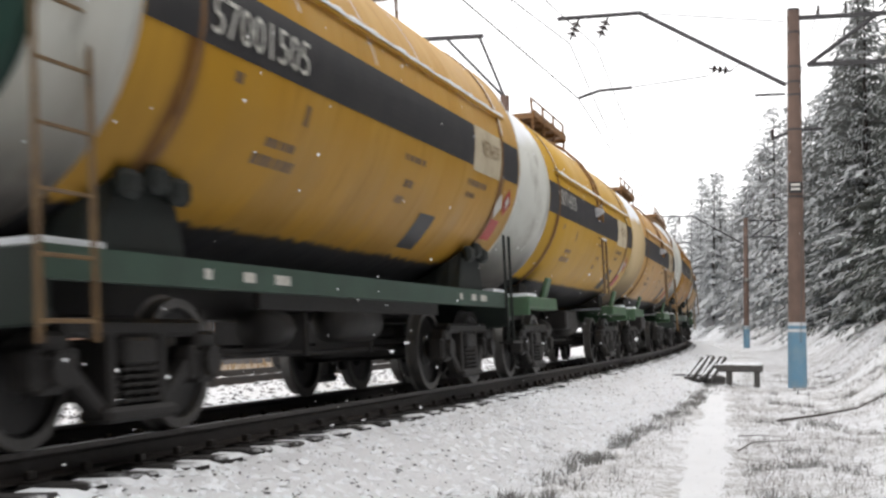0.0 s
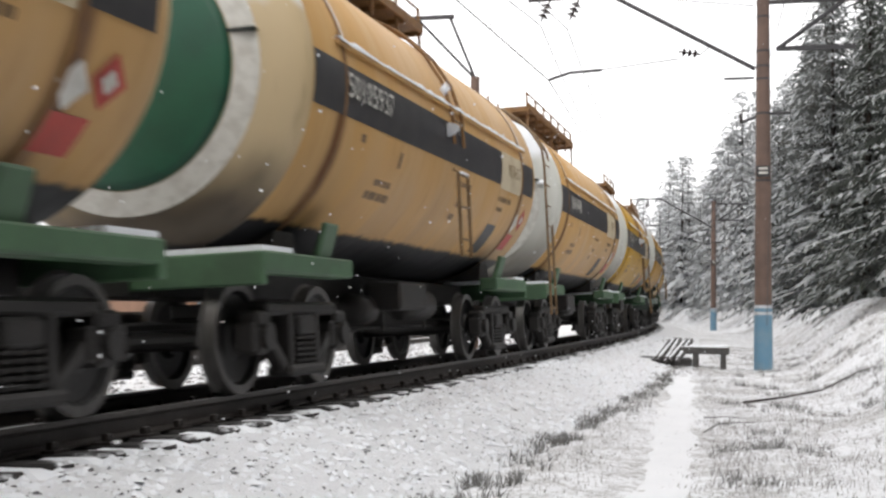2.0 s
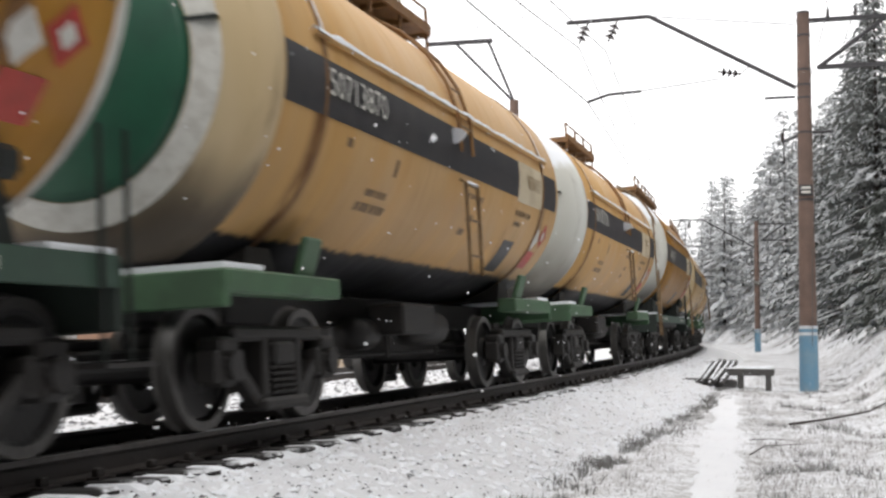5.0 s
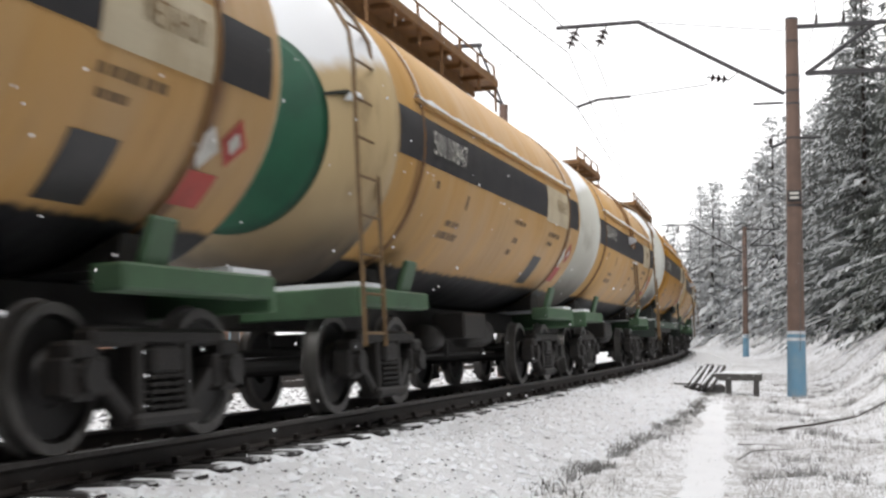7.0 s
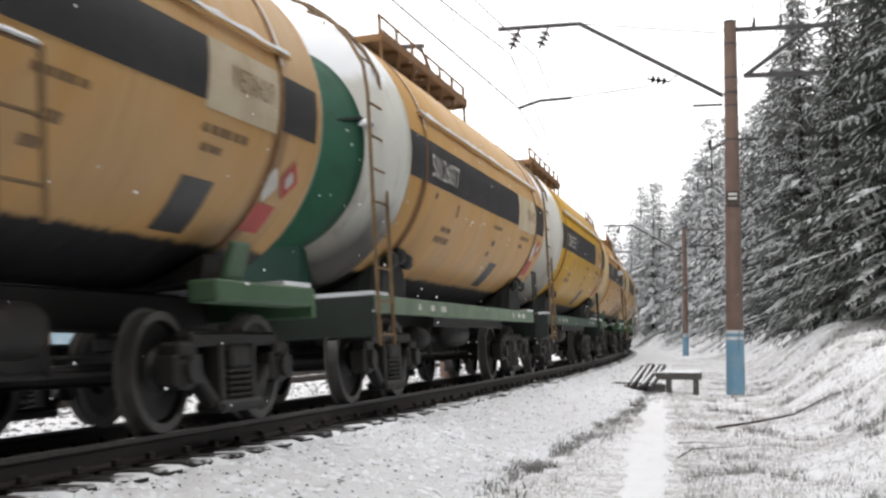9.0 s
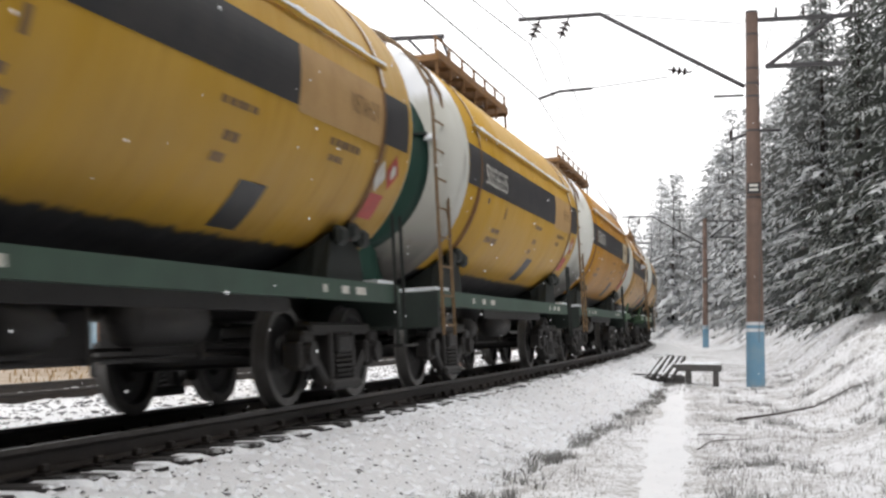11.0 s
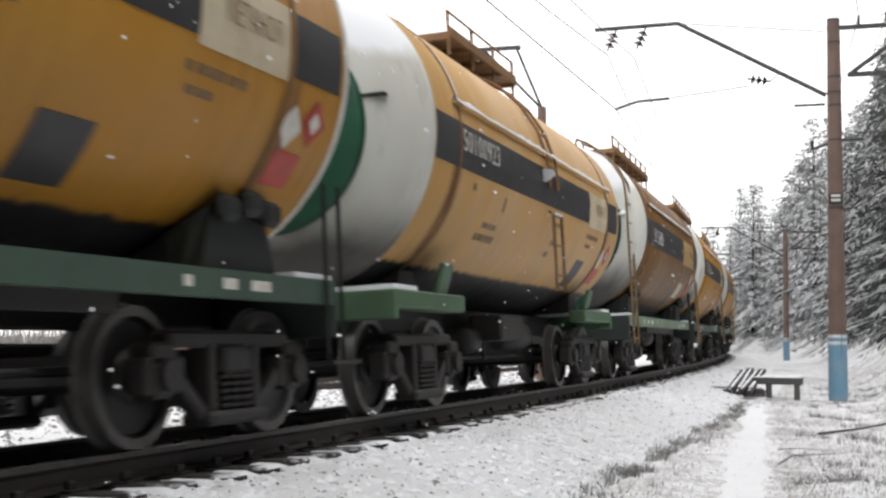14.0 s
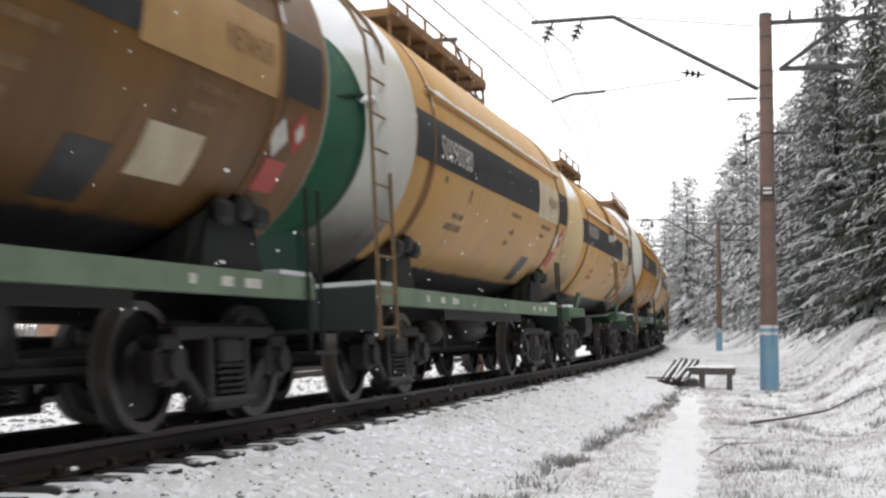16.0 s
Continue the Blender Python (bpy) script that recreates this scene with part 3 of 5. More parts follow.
def build_bogie(parent, x):
    b = attach("bogie", shared("bolster", bolster_bm), bogie_black, parent, "oily black cast-steel two-axle bogie", pose(x, 0, 0))
    for y in (-1.0, 1.0):
        attach("side_frame", shared("side_frame", side_frame_bm), bogie_black, b, m=pose(0, y, 0))
        for dx in (-0.15, 0.0, 0.15):
            attach("coil_spring", shared("coil_spring", spring_bm), bogie_black, b, m=pose(dx, y * 1.0 + math.copysign(0.05, y), 0))
        for dx in (-WB, WB):
            attach("axle_box", shared("axle_box", axlebox_bm), bogie_black, b, m=pose(dx, y, 0, 0, 0, 0 if y < 0 else 180))
    for y in (-0.8, 0.8):
        for dx in (-1, 1):
            attach("brake_shoe", shared("brake_shoe", brake_shoe_bm), bogie_black, b, m=pose(dx * (WB - WR - 0.05), y, 0.45))
    for dx in (-WB, WB):
        ax = attach("wheelset", wheelset_mesh(dx), wheel_steel, b, "dark steel wheelset with scuffed treads", pose(dx, 0, WR))
        WHEELSETS.setdefault(dx, []).append(ax)
    return b


WHEELSETS = {}


def wheelset_bm():
    bm = axle_bm()
    for y, turn in ((-0.8, 0), (0.8, 180)):
        tmp = bpy.data.meshes.new("tmp")
        w = wheel_bm()
        w.transform(pose(0, y, 0, 0, 0, turn))
        w.to_mesh(tmp)
        w.free()
        bm.from_mesh(tmp)
        bpy.data.meshes.remove(tmp)
    return bm


def wheelset_mesh(dx):
    key = "wheelset_" + str(dx)
    if key not in STORE:
        me = mesh_of(key, wheelset_bm())
        me.materials.append(wheel_steel)
        me.materials.append(tread_steel)
        for p in me.polygons:
            if math.hypot(p.center.x, p.center.z) > 0.43:
                p.material_index = 1
        STORE[key] = me
    return STORE[key]


def coupler_bm():
    bm = bmesh.new()
    add_box(bm, 0.0, 0.50, -0.09, 0.09, -0.10, 0.10, bevel=0.02)
    add_box(bm, 0.42, 0.74, -0.17, 0.10, -0.16, 0.16, bevel=0.05)
    add_box(bm, 0.55, 0.78, 0.02, 0.18, -0.12, 0.12, bevel=0.04)
    return bm


def channel_bm(x0, x1, y, z0, z1):
    """A rolled channel with its web outside."""
    bm = bmesh.new()
    o = math.copysign(1, y)
    prof = ((y, z0), (y - o * 0.1, z0), (y - o * 0.1, z0 + 0.02), (y - o * 0.02, z0 + 0.02), (y - o * 0.02, z1 - 0.02), (y - o * 0.1, z1 - 0.02), (y - o * 0.1, z1), (y, z1))
    a = [bm.verts.new((x0, p, q)) for p, q in prof]
    b = [bm.verts.new((x1, p, q)) for p, q in prof]
    for i in range(8):
        bm.faces.new((a[i], a[(i + 1) % 8], b[(i + 1) % 8], b[i]))
    bm.faces.new(a)
    bm.faces.new(b[::-1])
    bmesh.ops.recalc_face_normals(bm, faces=bm.faces)
    return bm


SW, ST, SB = 1.29, 1.18, 0.985     # sill's half width, top and bottom
END = 5.2


def saddle_bm(half, start):
    """A cradle that hugs the lower tank and stands on the frame."""
    bm = bmesh.new()
    n = 14
    ring = [((TR + 0.045) * math.cos(radians(start + (540 - 2 * start) * i / n)), (TR + 0.045) * math.sin(radians(start + (540 - 2 * start) * i / n))) for i in range(n + 1)]
    taper = [0.72, 0.90] + [1.0] * (n - 3) + [0.90, 0.72]
    v = []
    for x in (-half, half):
        row = [bm.verts.new((x * q, y, z)) for (y, z), q in zip(ring, taper)]
        low = [bm.verts.new((x * 1.05, max(-1.25, min(1.25, y)), ST - TZ)) for y, z in ring]
        v.append((row, low))
    for i in range(n):
        for row, low in v:
            bm.faces.new((row[i], row[i + 1], low[i + 1], low[i]))
        bm.faces.new((v[0][0][i], v[0][0][i + 1], v[1][0][i + 1], v[1][0][i]))
    for i in (0, n):
        bm.faces.new((v[0][0][i], v[1][0][i], v[1][1][i], v[0][1][i]))
    bmesh.ops.recalc_face_normals(bm, faces=bm.faces)
    return bm


def lug_bm():
    bm = bmesh.new()
    add_box(bm, -0.13, 0.13, -0.07, 0.05, -0.12, 0.07, bevel=0.045)
    return bm


def reservoir_bm():
    return spun([(-0.62, 0.001), (-0.60, 0.10), (-0.52, 0.2), (0.52, 0.2), (0.60, 0.10), (0.62, 0.001)], 16)


def walkway_bm(x0, x1, y0, y1):
    bm = bmesh.new()
    add_box(bm, x0, x1, y0, y1, 0.0, 0.04)
    for y in (y0, y1):
        add_box(bm, x0, x1, y - 0.02, y + 0.02, -0.03, 0.09)
    add_box(bm, x0 + 0.1, x1 - 0.1, y0 + 0.34, y0 + 0.38, -0.16, 0.0)
    n = int((x1 - x0) / 0.75)
    for i in range(n + 1):
        x = x0 + (x1 - x0) * i / n
        add_box(bm, x - 0.02, x + 0.02, y0, y1, -0.06, 0.0)
    return bm


def dome_bm():
    return spun([(0.0, 0.33), (0.28, 0.33), (0.30, 0.40), (0.36, 0.40), (0.44, 0.2), (0.46, 0.001)], 20)


def lumpy(x0, x1, half, high, seed):
    """A low uneven heap of snow along x."""
    bm = bmesh.new()
    r = random.Random(seed)
    last, n = None, 9
    for i in range(n + 1):
        x = x0 + (x1 - x0) * i / n
        e = 0.35 + 0.65 * math.sin(math.pi * i / n) ** 0.4
        b, h = half * e * r.uniform(0.8, 1.15), high * e * r.uniform(0.6, 1.2)
        ring = [bm.verts.new(q) for q in ((x, -b, 0), (x, -b * 0.8, h * 0.65), (x, b * r.uniform(-0.3, 0.3), h), (x, b * 0.8, h * 0.6), (x, b, 0))]
        if last:
            for j in range(5):
                bm.faces.new((last[j], last[(j + 1) % 5], ring[(j + 1) % 5], ring[j]))
        else:
            bm.faces.new(ring[::-1])
        last = ring
    bm.faces.new(last)
    bmesh.ops.recalc_face_normals(bm, faces=bm.faces)
    return bm


def build_wagon(kind, colour, number, ladder, green, chalky=False, cream=False, cut=None, group="tank wagons of the train"):
    global TR, TZ
    TR, TZ = SIZES[kind]
    words = {"orange": "orange", "amber": "dull amber", "golden": "golden yellow", "yellow": "bright yellow", "tan": "faded tan-yellow", "beige": "bleached beige", "brown": "sooty brown"}[colour]
    frame_words = "long green side sills" if kind == "sill" else "short green end beams"
    w = holder("tank_wagon", words + " tank wagon, black stripe, " + frame_words, "tank wagon", group)
    paint = PAINT[kind, colour]
    pale = white_head if (kind == "sill" or green) and not cream else tan_head
    sill_paint = grey_green if chalky else (sill_green if kind == "sill" else box_green)
    T = pose(0, 0, TZ)
    ring_at = 4.62 if kind == "sill" else 4.70
    tank = attach("tank", shared("tank_" + kind, lambda: spun([(-ring_at, TR), (-2, TR), (0, TR), (2, TR), (4.85, TR)], 64), True), paint, w, m=T)
    for sign, nm in ((-1, "rear"), (1, "front")):
        h = attach("tank_head", shared("head_%s_%d" % (kind, sign), lambda: spun(head_profile(sign, ring_at if sign < 0 else 4.85), 64), True), pale, w, "dirty white domed tank end", T)
        if green:
            attach("head_disc", shared("disc_%d" % sign, lambda: spun(disc_profile(sign), 64), True), green_disc if kind == "sill" and colour != "tan" else mint_disc, h, "green painted disc on the tank end")
        if kind == "short" and number in ("50105937", "50112200", "50713870", "50713210", "50114448"):
            at, deep = head_shape(sign)
            ring = [(sign * (at + 0.006 + deep * math.sqrt(1 - (q / TR) ** 2)), q) for q in (1.24, 1.18, 1.10, 1.03)]
            attach("white_ring", shared("head_ring%d" % sign, lambda: spun_open(ring, 64), True), white_letter, h, "white ring round the disc")
        if sign < 0:
            attach("end_rail", shared("end_rail", lambda: box(-5.13, -4.93, -1.22, 1.0, 0.235, 0.262)), saddle_dark, h, "thin steel rail across the tank end")
            attach("snow_ledge", shared("ledge", lambda: lumpy(0.0, 2.2, 0.05, 0.035, 3)), snow_cap, h, "ridge of snow on the end rail", pose(-5.03, -1.2, 0.262, 0, 0, 90))
            if ladder == "end":
                attach("snow_lump", shared("snow_lump", lambda: lumpy(-0.14, 0.14, 0.09, 0.09, 5), True), snow_cap, h, "lump of snow on the end of the rail", pose(-4.96, -1.24, 0.17))
    for x in (-3.9, 3.9):
        attach("tank_band", shared("band_%.1f" % x, lambda: ring_bm(x, TR, 0.055, 0.012)), platform_rust, w, "rusty steel hold-down band", T)
        attach("saddle", shared("saddle" + kind, lambda: saddle_bm(0.52, 227) if kind == "sill" else saddle_bm(0.30, 236)), saddle_dark if kind == "sill" else bogie_black, w, "dark tank saddle", pose(x, 0, TZ))
        if kind == "sill":
            for dx, dz in ((-0.30, -1.25), (0.05, -1.19), (0.33, -1.24)):
                attach("saddle_lug", shared("saddle_lug", lug_bm), saddle_dark, w, m=pose(x + dx, -1.21, TZ + dz))
    # painted fields and lettering of the flank
    style = "B" if ladder == "mid" else "C" if kind == "short" else "D" if colour in ("yellow", "brown", "tan") else "A"
    panel_at, mark_at, v0, v1, num_at, num_wide, num_v, num_high = {
        "A": (2.62, 1.48, -0.33, 0.14, -3.78, 1.60, -0.25, 0.27), "B": (2.50, 2.57, -0.33, 0.14, -3.86, 1.35, -0.15, 0.23),
        "C": (2.20, 2.20, -0.30, 0.18, -3.60, 1.30, -0.17, 0.25), "D": (2.20, 1.20, -0.35, 0.17, -3.67, 1.42, -0.26, 0.27)}[style]
    if cut:
        panel_at, mark_at = cut
    stripe_start = -ring_at + 0.01
    attach("stripe", shared("stripe_main%s%.2f" % (style, panel_at), lambda: patch(stripe_start, panel_at, v0, v1, nx=6)), black_paint, tank, "black stripe along the flank")
    attach("stripe", shared("stripe_end" + style, lambda: patch(3.95, 4.72, v0, v1)), black_paint, tank, "black stripe along the flank")
    attach("name_panel", shared("name_panel%s%.2f" % (style, panel_at), lambda: patch(panel_at + 0.01, 3.84, v0 - 0.05, v1 + 0.01)), dull_panel if style in "CD" and colour != "tan" else cream_panel, tank, "pale panel with dark lettering")
    attach("lettering", lettering("МЕТАНОЛ", 3.84 - min(0.92, 3.70 - panel_at), v0 + 0.16, 0.18, min(0.76, 3.62 - panel_at), tag=style), dark_letter, tank, "dark stencilled word")
    if number:
        attach("lettering", lettering(number, num_at, num_v, num_high, num_wide), white_letter, tank, "white stencilled figures")
    attach("slanted_mark", shared("slanted_mark%s%.2f" % (style, mark_at), lambda: patch(mark_at, mark_at + 0.53, *((-1.41, -0.91) if kind == "short" else (-1.57, -1.08) if style == "D" else (-1.50, -1.03)), slant=-0.06)), black_paint, tank, "slanted black mark")
    if style == "A":
        attach("white_rim", shared("white_rim", lambda: ring_bm(4.815, TR, 0.06, 0.007)), white_letter, tank, "white painted rim of the tank end")
    small = ((-2.1, -0.62, 0.16, 0.17), (-2.7, -1.02, 0.9, 0.09), (-2.6, -0.86, 0.55, 0.07), (0.35, -0.56, 0.7, 0.06), (0.55, -0.82, 0.28, 0.08),
             (0.5, -1.0, 0.36, 0.08), (2.55, -0.56, 0.8, 0.07), (2.6, -0.70, 0.5, 0.06), (-3.35, -0.50, 0.2, 0.08))
    for i, (x, v, wd, ht) in enumerate(small):
        for j in range(max(1, int(wd / 0.13))):
            wj = 0.085 + 0.02 * ((i + j) % 3)
            attach("text_bar", shared("text_bar_%d_%d" % (i, j), lambda: patch(x + 0.13 * j, x + 0.13 * j + wj, v, v + ht, nv=2, nx=1)), dark_letter, tank)
    for x, wd, low, high, lean in ((-3.87, 0.035, 0.30, 1.7, 0.0), (3.93, 0.04, 0.22, 1.7, 0.0)):
        attach("band_snow", shared("band_snow%.2f" % x, lambda: patch(x, x + wd, low, high, 0.016, lean, nx=1)), snow_cap, tank, "snow caught along the steel band")
    if style == "A":
        for i, (x, low, high, lean) in enumerate(((-3.1, 0.62, 1.5, -0.25), (-2.3, 0.25, 1.55, -0.35), (-1.5, 0.5, 1.5, -0.2), (-0.6, 0.18, 1.6, -0.4), (0.9, 0.55, 1.5, -0.2))):
            attach("snow_run", shared("snow_run%d" % i, lambda: patch(x, x + 0.03, low, high, 0.008, lean, nx=1)), snow_cap, tank, "thin run of wet snow down the shoulder")
    if colour == "brown":
        attach("faded_patch", shared("faded_patch", lambda: patch(2.22, 3.0, -1.26, -0.85, slant=-0.04)), cream_panel, tank, "faded square of older paint")
    hx, hv = (4.40, -0.60) if kind == "sill" else (4.36, -0.72)
    attach("hazard_label", shared("hazard" + kind, lambda: diamond(hx, hv, 0.19)), red_paint, tank, "red diamond hazard label")
    attach("hazard_centre", shared("hazard_in" + kind, lambda: diamond(hx, hv, 0.09, 0.012)), white_letter, tank, "white centre of the label")
    attach("hazard_label", shared("hazard2" + kind, lambda: diamond(hx - 0.34, hv - 0.08, 0.17)), white_letter, tank, "white diamond hazard label")
    attach("warning_plate", shared("plate" + kind, lambda: patch(hx - 0.42, hx - 0.02, hv - 0.55, hv - 0.26, nx=1)), red_paint, tank, "faded red warning plate")
    # ladder
    wide = 0.54 if ladder == "end" else 0.46
    if ladder == "end":
        lx, bottom, out = -5.40, 0.62, 1.39
        pts, rungs = (lambda x: ladder_rail_pts(x, bottom, out)), rung_points(bottom, out)
    else:
        lx, bottom, out = -0.25, 1.32, TR + 0.07
        pts = lambda x: [(x, -out, bottom - TZ), (x, -out, -0.46), (x, -out + 0.06, -0.42)]
        rungs = [(0.0, -out, -1.25), (0.0, -out, -0.86), (0.0, -out, -0.48)]
        for x in (lx, lx + 0.44):
            arc = [(x, -(TR + 0.05) * math.cos(radians(d)), (TR + 0.05) * math.sin(radians(d))) for d in (-4, 10, 24, 38, 52, 66)]
            attach("upper_rail", shared("upper_rail%.2f" % x, lambda: tube(arc, 0.022, 6)), platform_rust, w, "rusty bent ladder rail over the shoulder", T)
        for d in (6, 22, 38, 54):
            rungs.append((0.0, -(TR + 0.05) * math.cos(radians(d)), (TR + 0.05) * math.sin(radians(d))))
        attach("snow_lump", shared("ladder_snow", lambda: lumpy(-0.2, 0.25, 0.09, 0.05, 12)), snow_cap, w, "snow stuck by the ladder", T @ pose(-0.45, *on_shell(0, 0.02)[1:], 85, 0, 60))
        attach("snow_lump", shared("step_snow", lambda: lumpy(0.0, 0.44, 0.05, 0.035, 14)), snow_cap, w, "snow on the top rung", T @ pose(lx, -out, -0.465))
    for x in (lx, lx + wide):
        attach("ladder_rail", shared("ladder_rail%.2f" % x, lambda: tube(pts(x), 0.022, 6)), rusty_yellow, w, "rusty yellow ladder rail", T)
    for dx, y, z in rungs:
        attach("rung", shared("rung%.2f" % lx, lambda: rod((lx, 0, 0), (lx + wide, 0, 0), 0.014, 5)), rusty_yellow, w, m=pose(dx, y, TZ + z))
    # walkway and hatch on the crown
    if ladder == "end":
        wx0, wx1, wy0, wy1, wz = (-3.2 if style != "D" else -2.6), (2.7 if style != "D" else 2.45), -0.78, 0.05, TZ + TR + (0.18 if kind == "sill" else 0.30)
    else:
        wx0, wx1, wy0, wy1, wz = -1.5, 1.6, -0.75, 0.75, TZ + TR + 0.16
    p = attach("walkway", shared("walkway" + style, lambda: walkway_bm(wx0, wx1, wy0, wy1)), platform_rust, w, "rusty steel walkway round the hatch", pose(0, 0, wz))
    n_posts = 7 if ladder == "end" else 4
    for y in (wy0 + 0.03, wy1 - 0.03):
        for i in range(n_posts):
            x = wx0 + 0.04 + (wx1 - wx0 - 0.08) * i / (n_posts - 1)
            low = -0.42 if i in (0, n_posts - 1, n_posts // 2) and ladder == "end" else -0.25
            attach("railing_post", shared("railing_post%.2f" % low, lambda: rod((0, 0, low), (0, 0, 0.30), 0.022, 5)), platform_rust, p, m=pose(x, y, 0))
    attach("handrail", shared("handrail" + style, lambda: rod((wx0, 0, 0), (wx1, 0, 0), 0.016, 5)), platform_rust, p, m=pose(0, wy0 + 0.03, 0.30))
    attach("hatch", shared("hatch", dome_bm, True), paint, w, "round loading hatch", pose(0.3, 0, TZ + TR - 0.02, 0, -90, 0))
    pipe_turn = radians(15.5 if kind == "sill" else 11.5)
    attach("side_pipe", shared("side_pipe", lambda: rod((-4.1, 0, 0), (4.1, 0, 0), 0.022, 6)), paint, tank, "pipe with a ridge of snow", pose(0, -(TR + 0.03) * math.cos(pipe_turn), (TR + 0.03) * math.sin(pipe_turn)))
    attach("snow_ridge", shared("snow_ridge", ridge_bm), snow_cap, tank, "thin ridge of snow", pose(0, -(TR + 0.03) * math.cos(pipe_turn), (TR + 0.03) * math.sin(pipe_turn) + 0.045))
    # underframe
    if kind == "sill":
        for y in (-SW, SW):
            attach("side_sill", shared("side_sill%.1f" % y, lambda: channel_bm(-END, END, y, SB, ST)), sill_paint, w, "weathered green side sill with faint marks")
        for i, x in enumerate((-3.35, -2.75, -2.2, 2.9, 3.4, 3.8)):
            attach("sill_mark", shared("sill_mark%d" % (i % 3), lambda: box(0, 0.10 + 0.09 * (i % 3), -0.002, 0.002, 0, 0.075)), white_letter, w, m=pose(x, -SW - 0.003, SB + 0.06))
    else:
        for y in (-SW, SW):
            for a, b in ((-END, -3.10), (3.10, END)):
                attach("end_beam", shared("end_beam%.1f%.1f" % (y, a), lambda: box(a, b, min(y, y * 0.8), max(y, y * 0.8), 1.0, ST, bevel=0.02)), sill_paint, w, "light green short side beam")
            attach("brace", shared("brace%.1f" % y, lambda: box(-0.17, 0.17, -0.03, 0.03, 0.0, 0.36, bevel=0.02)), sill_paint, w, m=pose(-3.62, y * 0.9, ST - 0.02, 18 if y < 0 else -18, 0, 0))
            attach("brace", shared("brace%.1f" % y, lambda: box(-0.17, 0.17, -0.03, 0.03, 0.0, 0.36, bevel=0.02)), sill_paint, w, m=pose(3.62, y * 0.9, ST - 0.02, 18 if y < 0 else -18, 0, 0))
    for sx in (-1, 1):
        if kind == "sill":
            attach("end_bracket", shared("end_bracket%d" % sx, lambda: box(min(sx * 5.08, sx * 4.75), max(sx * 5.08, sx * 4.75), -0.46, 0.46, ST + 0.02, 1.84, bevel=0.06)), green_disc if green else saddle_dark, w, "dark green bracket under the tank end")
        attach("end_sill", shared("end_sill%s%d" % (kind, sx), lambda: box(sx * END - 0.05, sx * END + 0.05, -SW + 0.004, SW - 0.004, 0.72 if kind == "sill" else 0.90, ST - 0.004, bevel=0.015)), sooty_green if kind == "sill" else sill_paint, w, "green end beam")
        attach("end_deck", shared("end_deck%d" % sx, lambda: box(min(sx * END, sx * 4.55), max(sx * END, sx * 4.55), -SW + 0.03, SW - 0.03, ST - 0.03, ST + 0.045)), snow_cap, w, "snow on the end deck")
        attach("coupler", shared("coupler", coupler_bm), bogie_black, w, "black automatic coupler", pose(sx * 5.24, 0, 0.94, 0, 0, 0 if sx > 0 else 180))
        attach("air_hose", shared("air_hose", lambda: tube([(0, 0, 0), (0.12, 0, -0.12), (0.2, 0, -0.32), (0.34, 0.02, -0.42), (0.5, 0.03, -0.40)], 0.025, 6)), bogie_black, w, m=pose(sx * 5.25, -0.35 * sx, 0.92, 0, 0, 0 if sx > 0 else 180))
        build_bogie(w, sx * AXLE)
    attach("centre_sill", shared("centre_sill", lambda: box(-5.1, 5.1, -0.24, 0.24, 0.84, 1.16, bevel=0.02)), bogie_black, w, "dark centre sill")
    attach("air_reservoir", shared("air_reservoir", reservoir_bm, True), bogie_black, w, m=pose(1.0, -0.62, 0.80))
    attach("brake_cylinder", shared("brake_cylinder", lambda: spun([(-0.3, 0.001), (-0.3, 0.17), (0.25, 0.17), (0.3, 0.08), (0.55, 0.05), (0.56, 0.001)], 16), True), bogie_black, w, m=pose(-0.7, -0.5, 0.74))
    for y, z in ((-0.45, 0.52), (0.2, 0.60)):
        attach("brake_rod", shared("brake_rod", lambda: rod((-2.9, 0, 0), (2.9, 0, 0), 0.022, 6)), bogie_black, w, m=pose(0, y, z))
    for x in (-1.9, 0.2, 2.0):
        attach("hanger", shared("hanger", lambda: box(-0.03, 0.03, -0.5, 0.5, 0.48, 0.90)), bogie_black, w, m=pose(x, 0, 0))
    if kind == "sill":
        for x in (4.98, 5.26):
            attach("brake_post", shared("brake_post", lambda: rod((0, 0, 0.5), (0, 0, 1.95), 0.02, 6)), saddle_dark, w, "thin dark post", pose(x, -SW - 0.03, 0))
        attach("footstep", shared("footstep", lambda: box(-0.27, 0.27, -0.1, 0.1, -0.015, 0.015)), bogie_black, w, m=pose(5.12, -SW - 0.03, 0.52))
        attach("deep_beam", shared("deep_beam", lambda: box(-2.3, 2.3, -1.2, -1.15, 0.86, SB + 0.0)), bogie_black, w)
    else:
        attach("under_box", shared("under_box", lambda: box(-0.5, 0.6, -0.95, -0.5, 0.72, 1.05, bevel=0.03)), bogie_black, w)
        attach("outlet_valve", shared("outlet_valve", lambda: rod((0, 0, 0.62), (0, 0, 1.25), 0.13, 10)), bogie_black, w)
    return w


def diamond(x, v, r, lift=0.009):
    bm = bmesh.new()
    bm.faces.new([bm.verts.new(on_shell(x + a * r, v + b * r, lift)) for a, b in ((0, -1), (1, 0), (0, 1), (-1, 0))])
    return bm


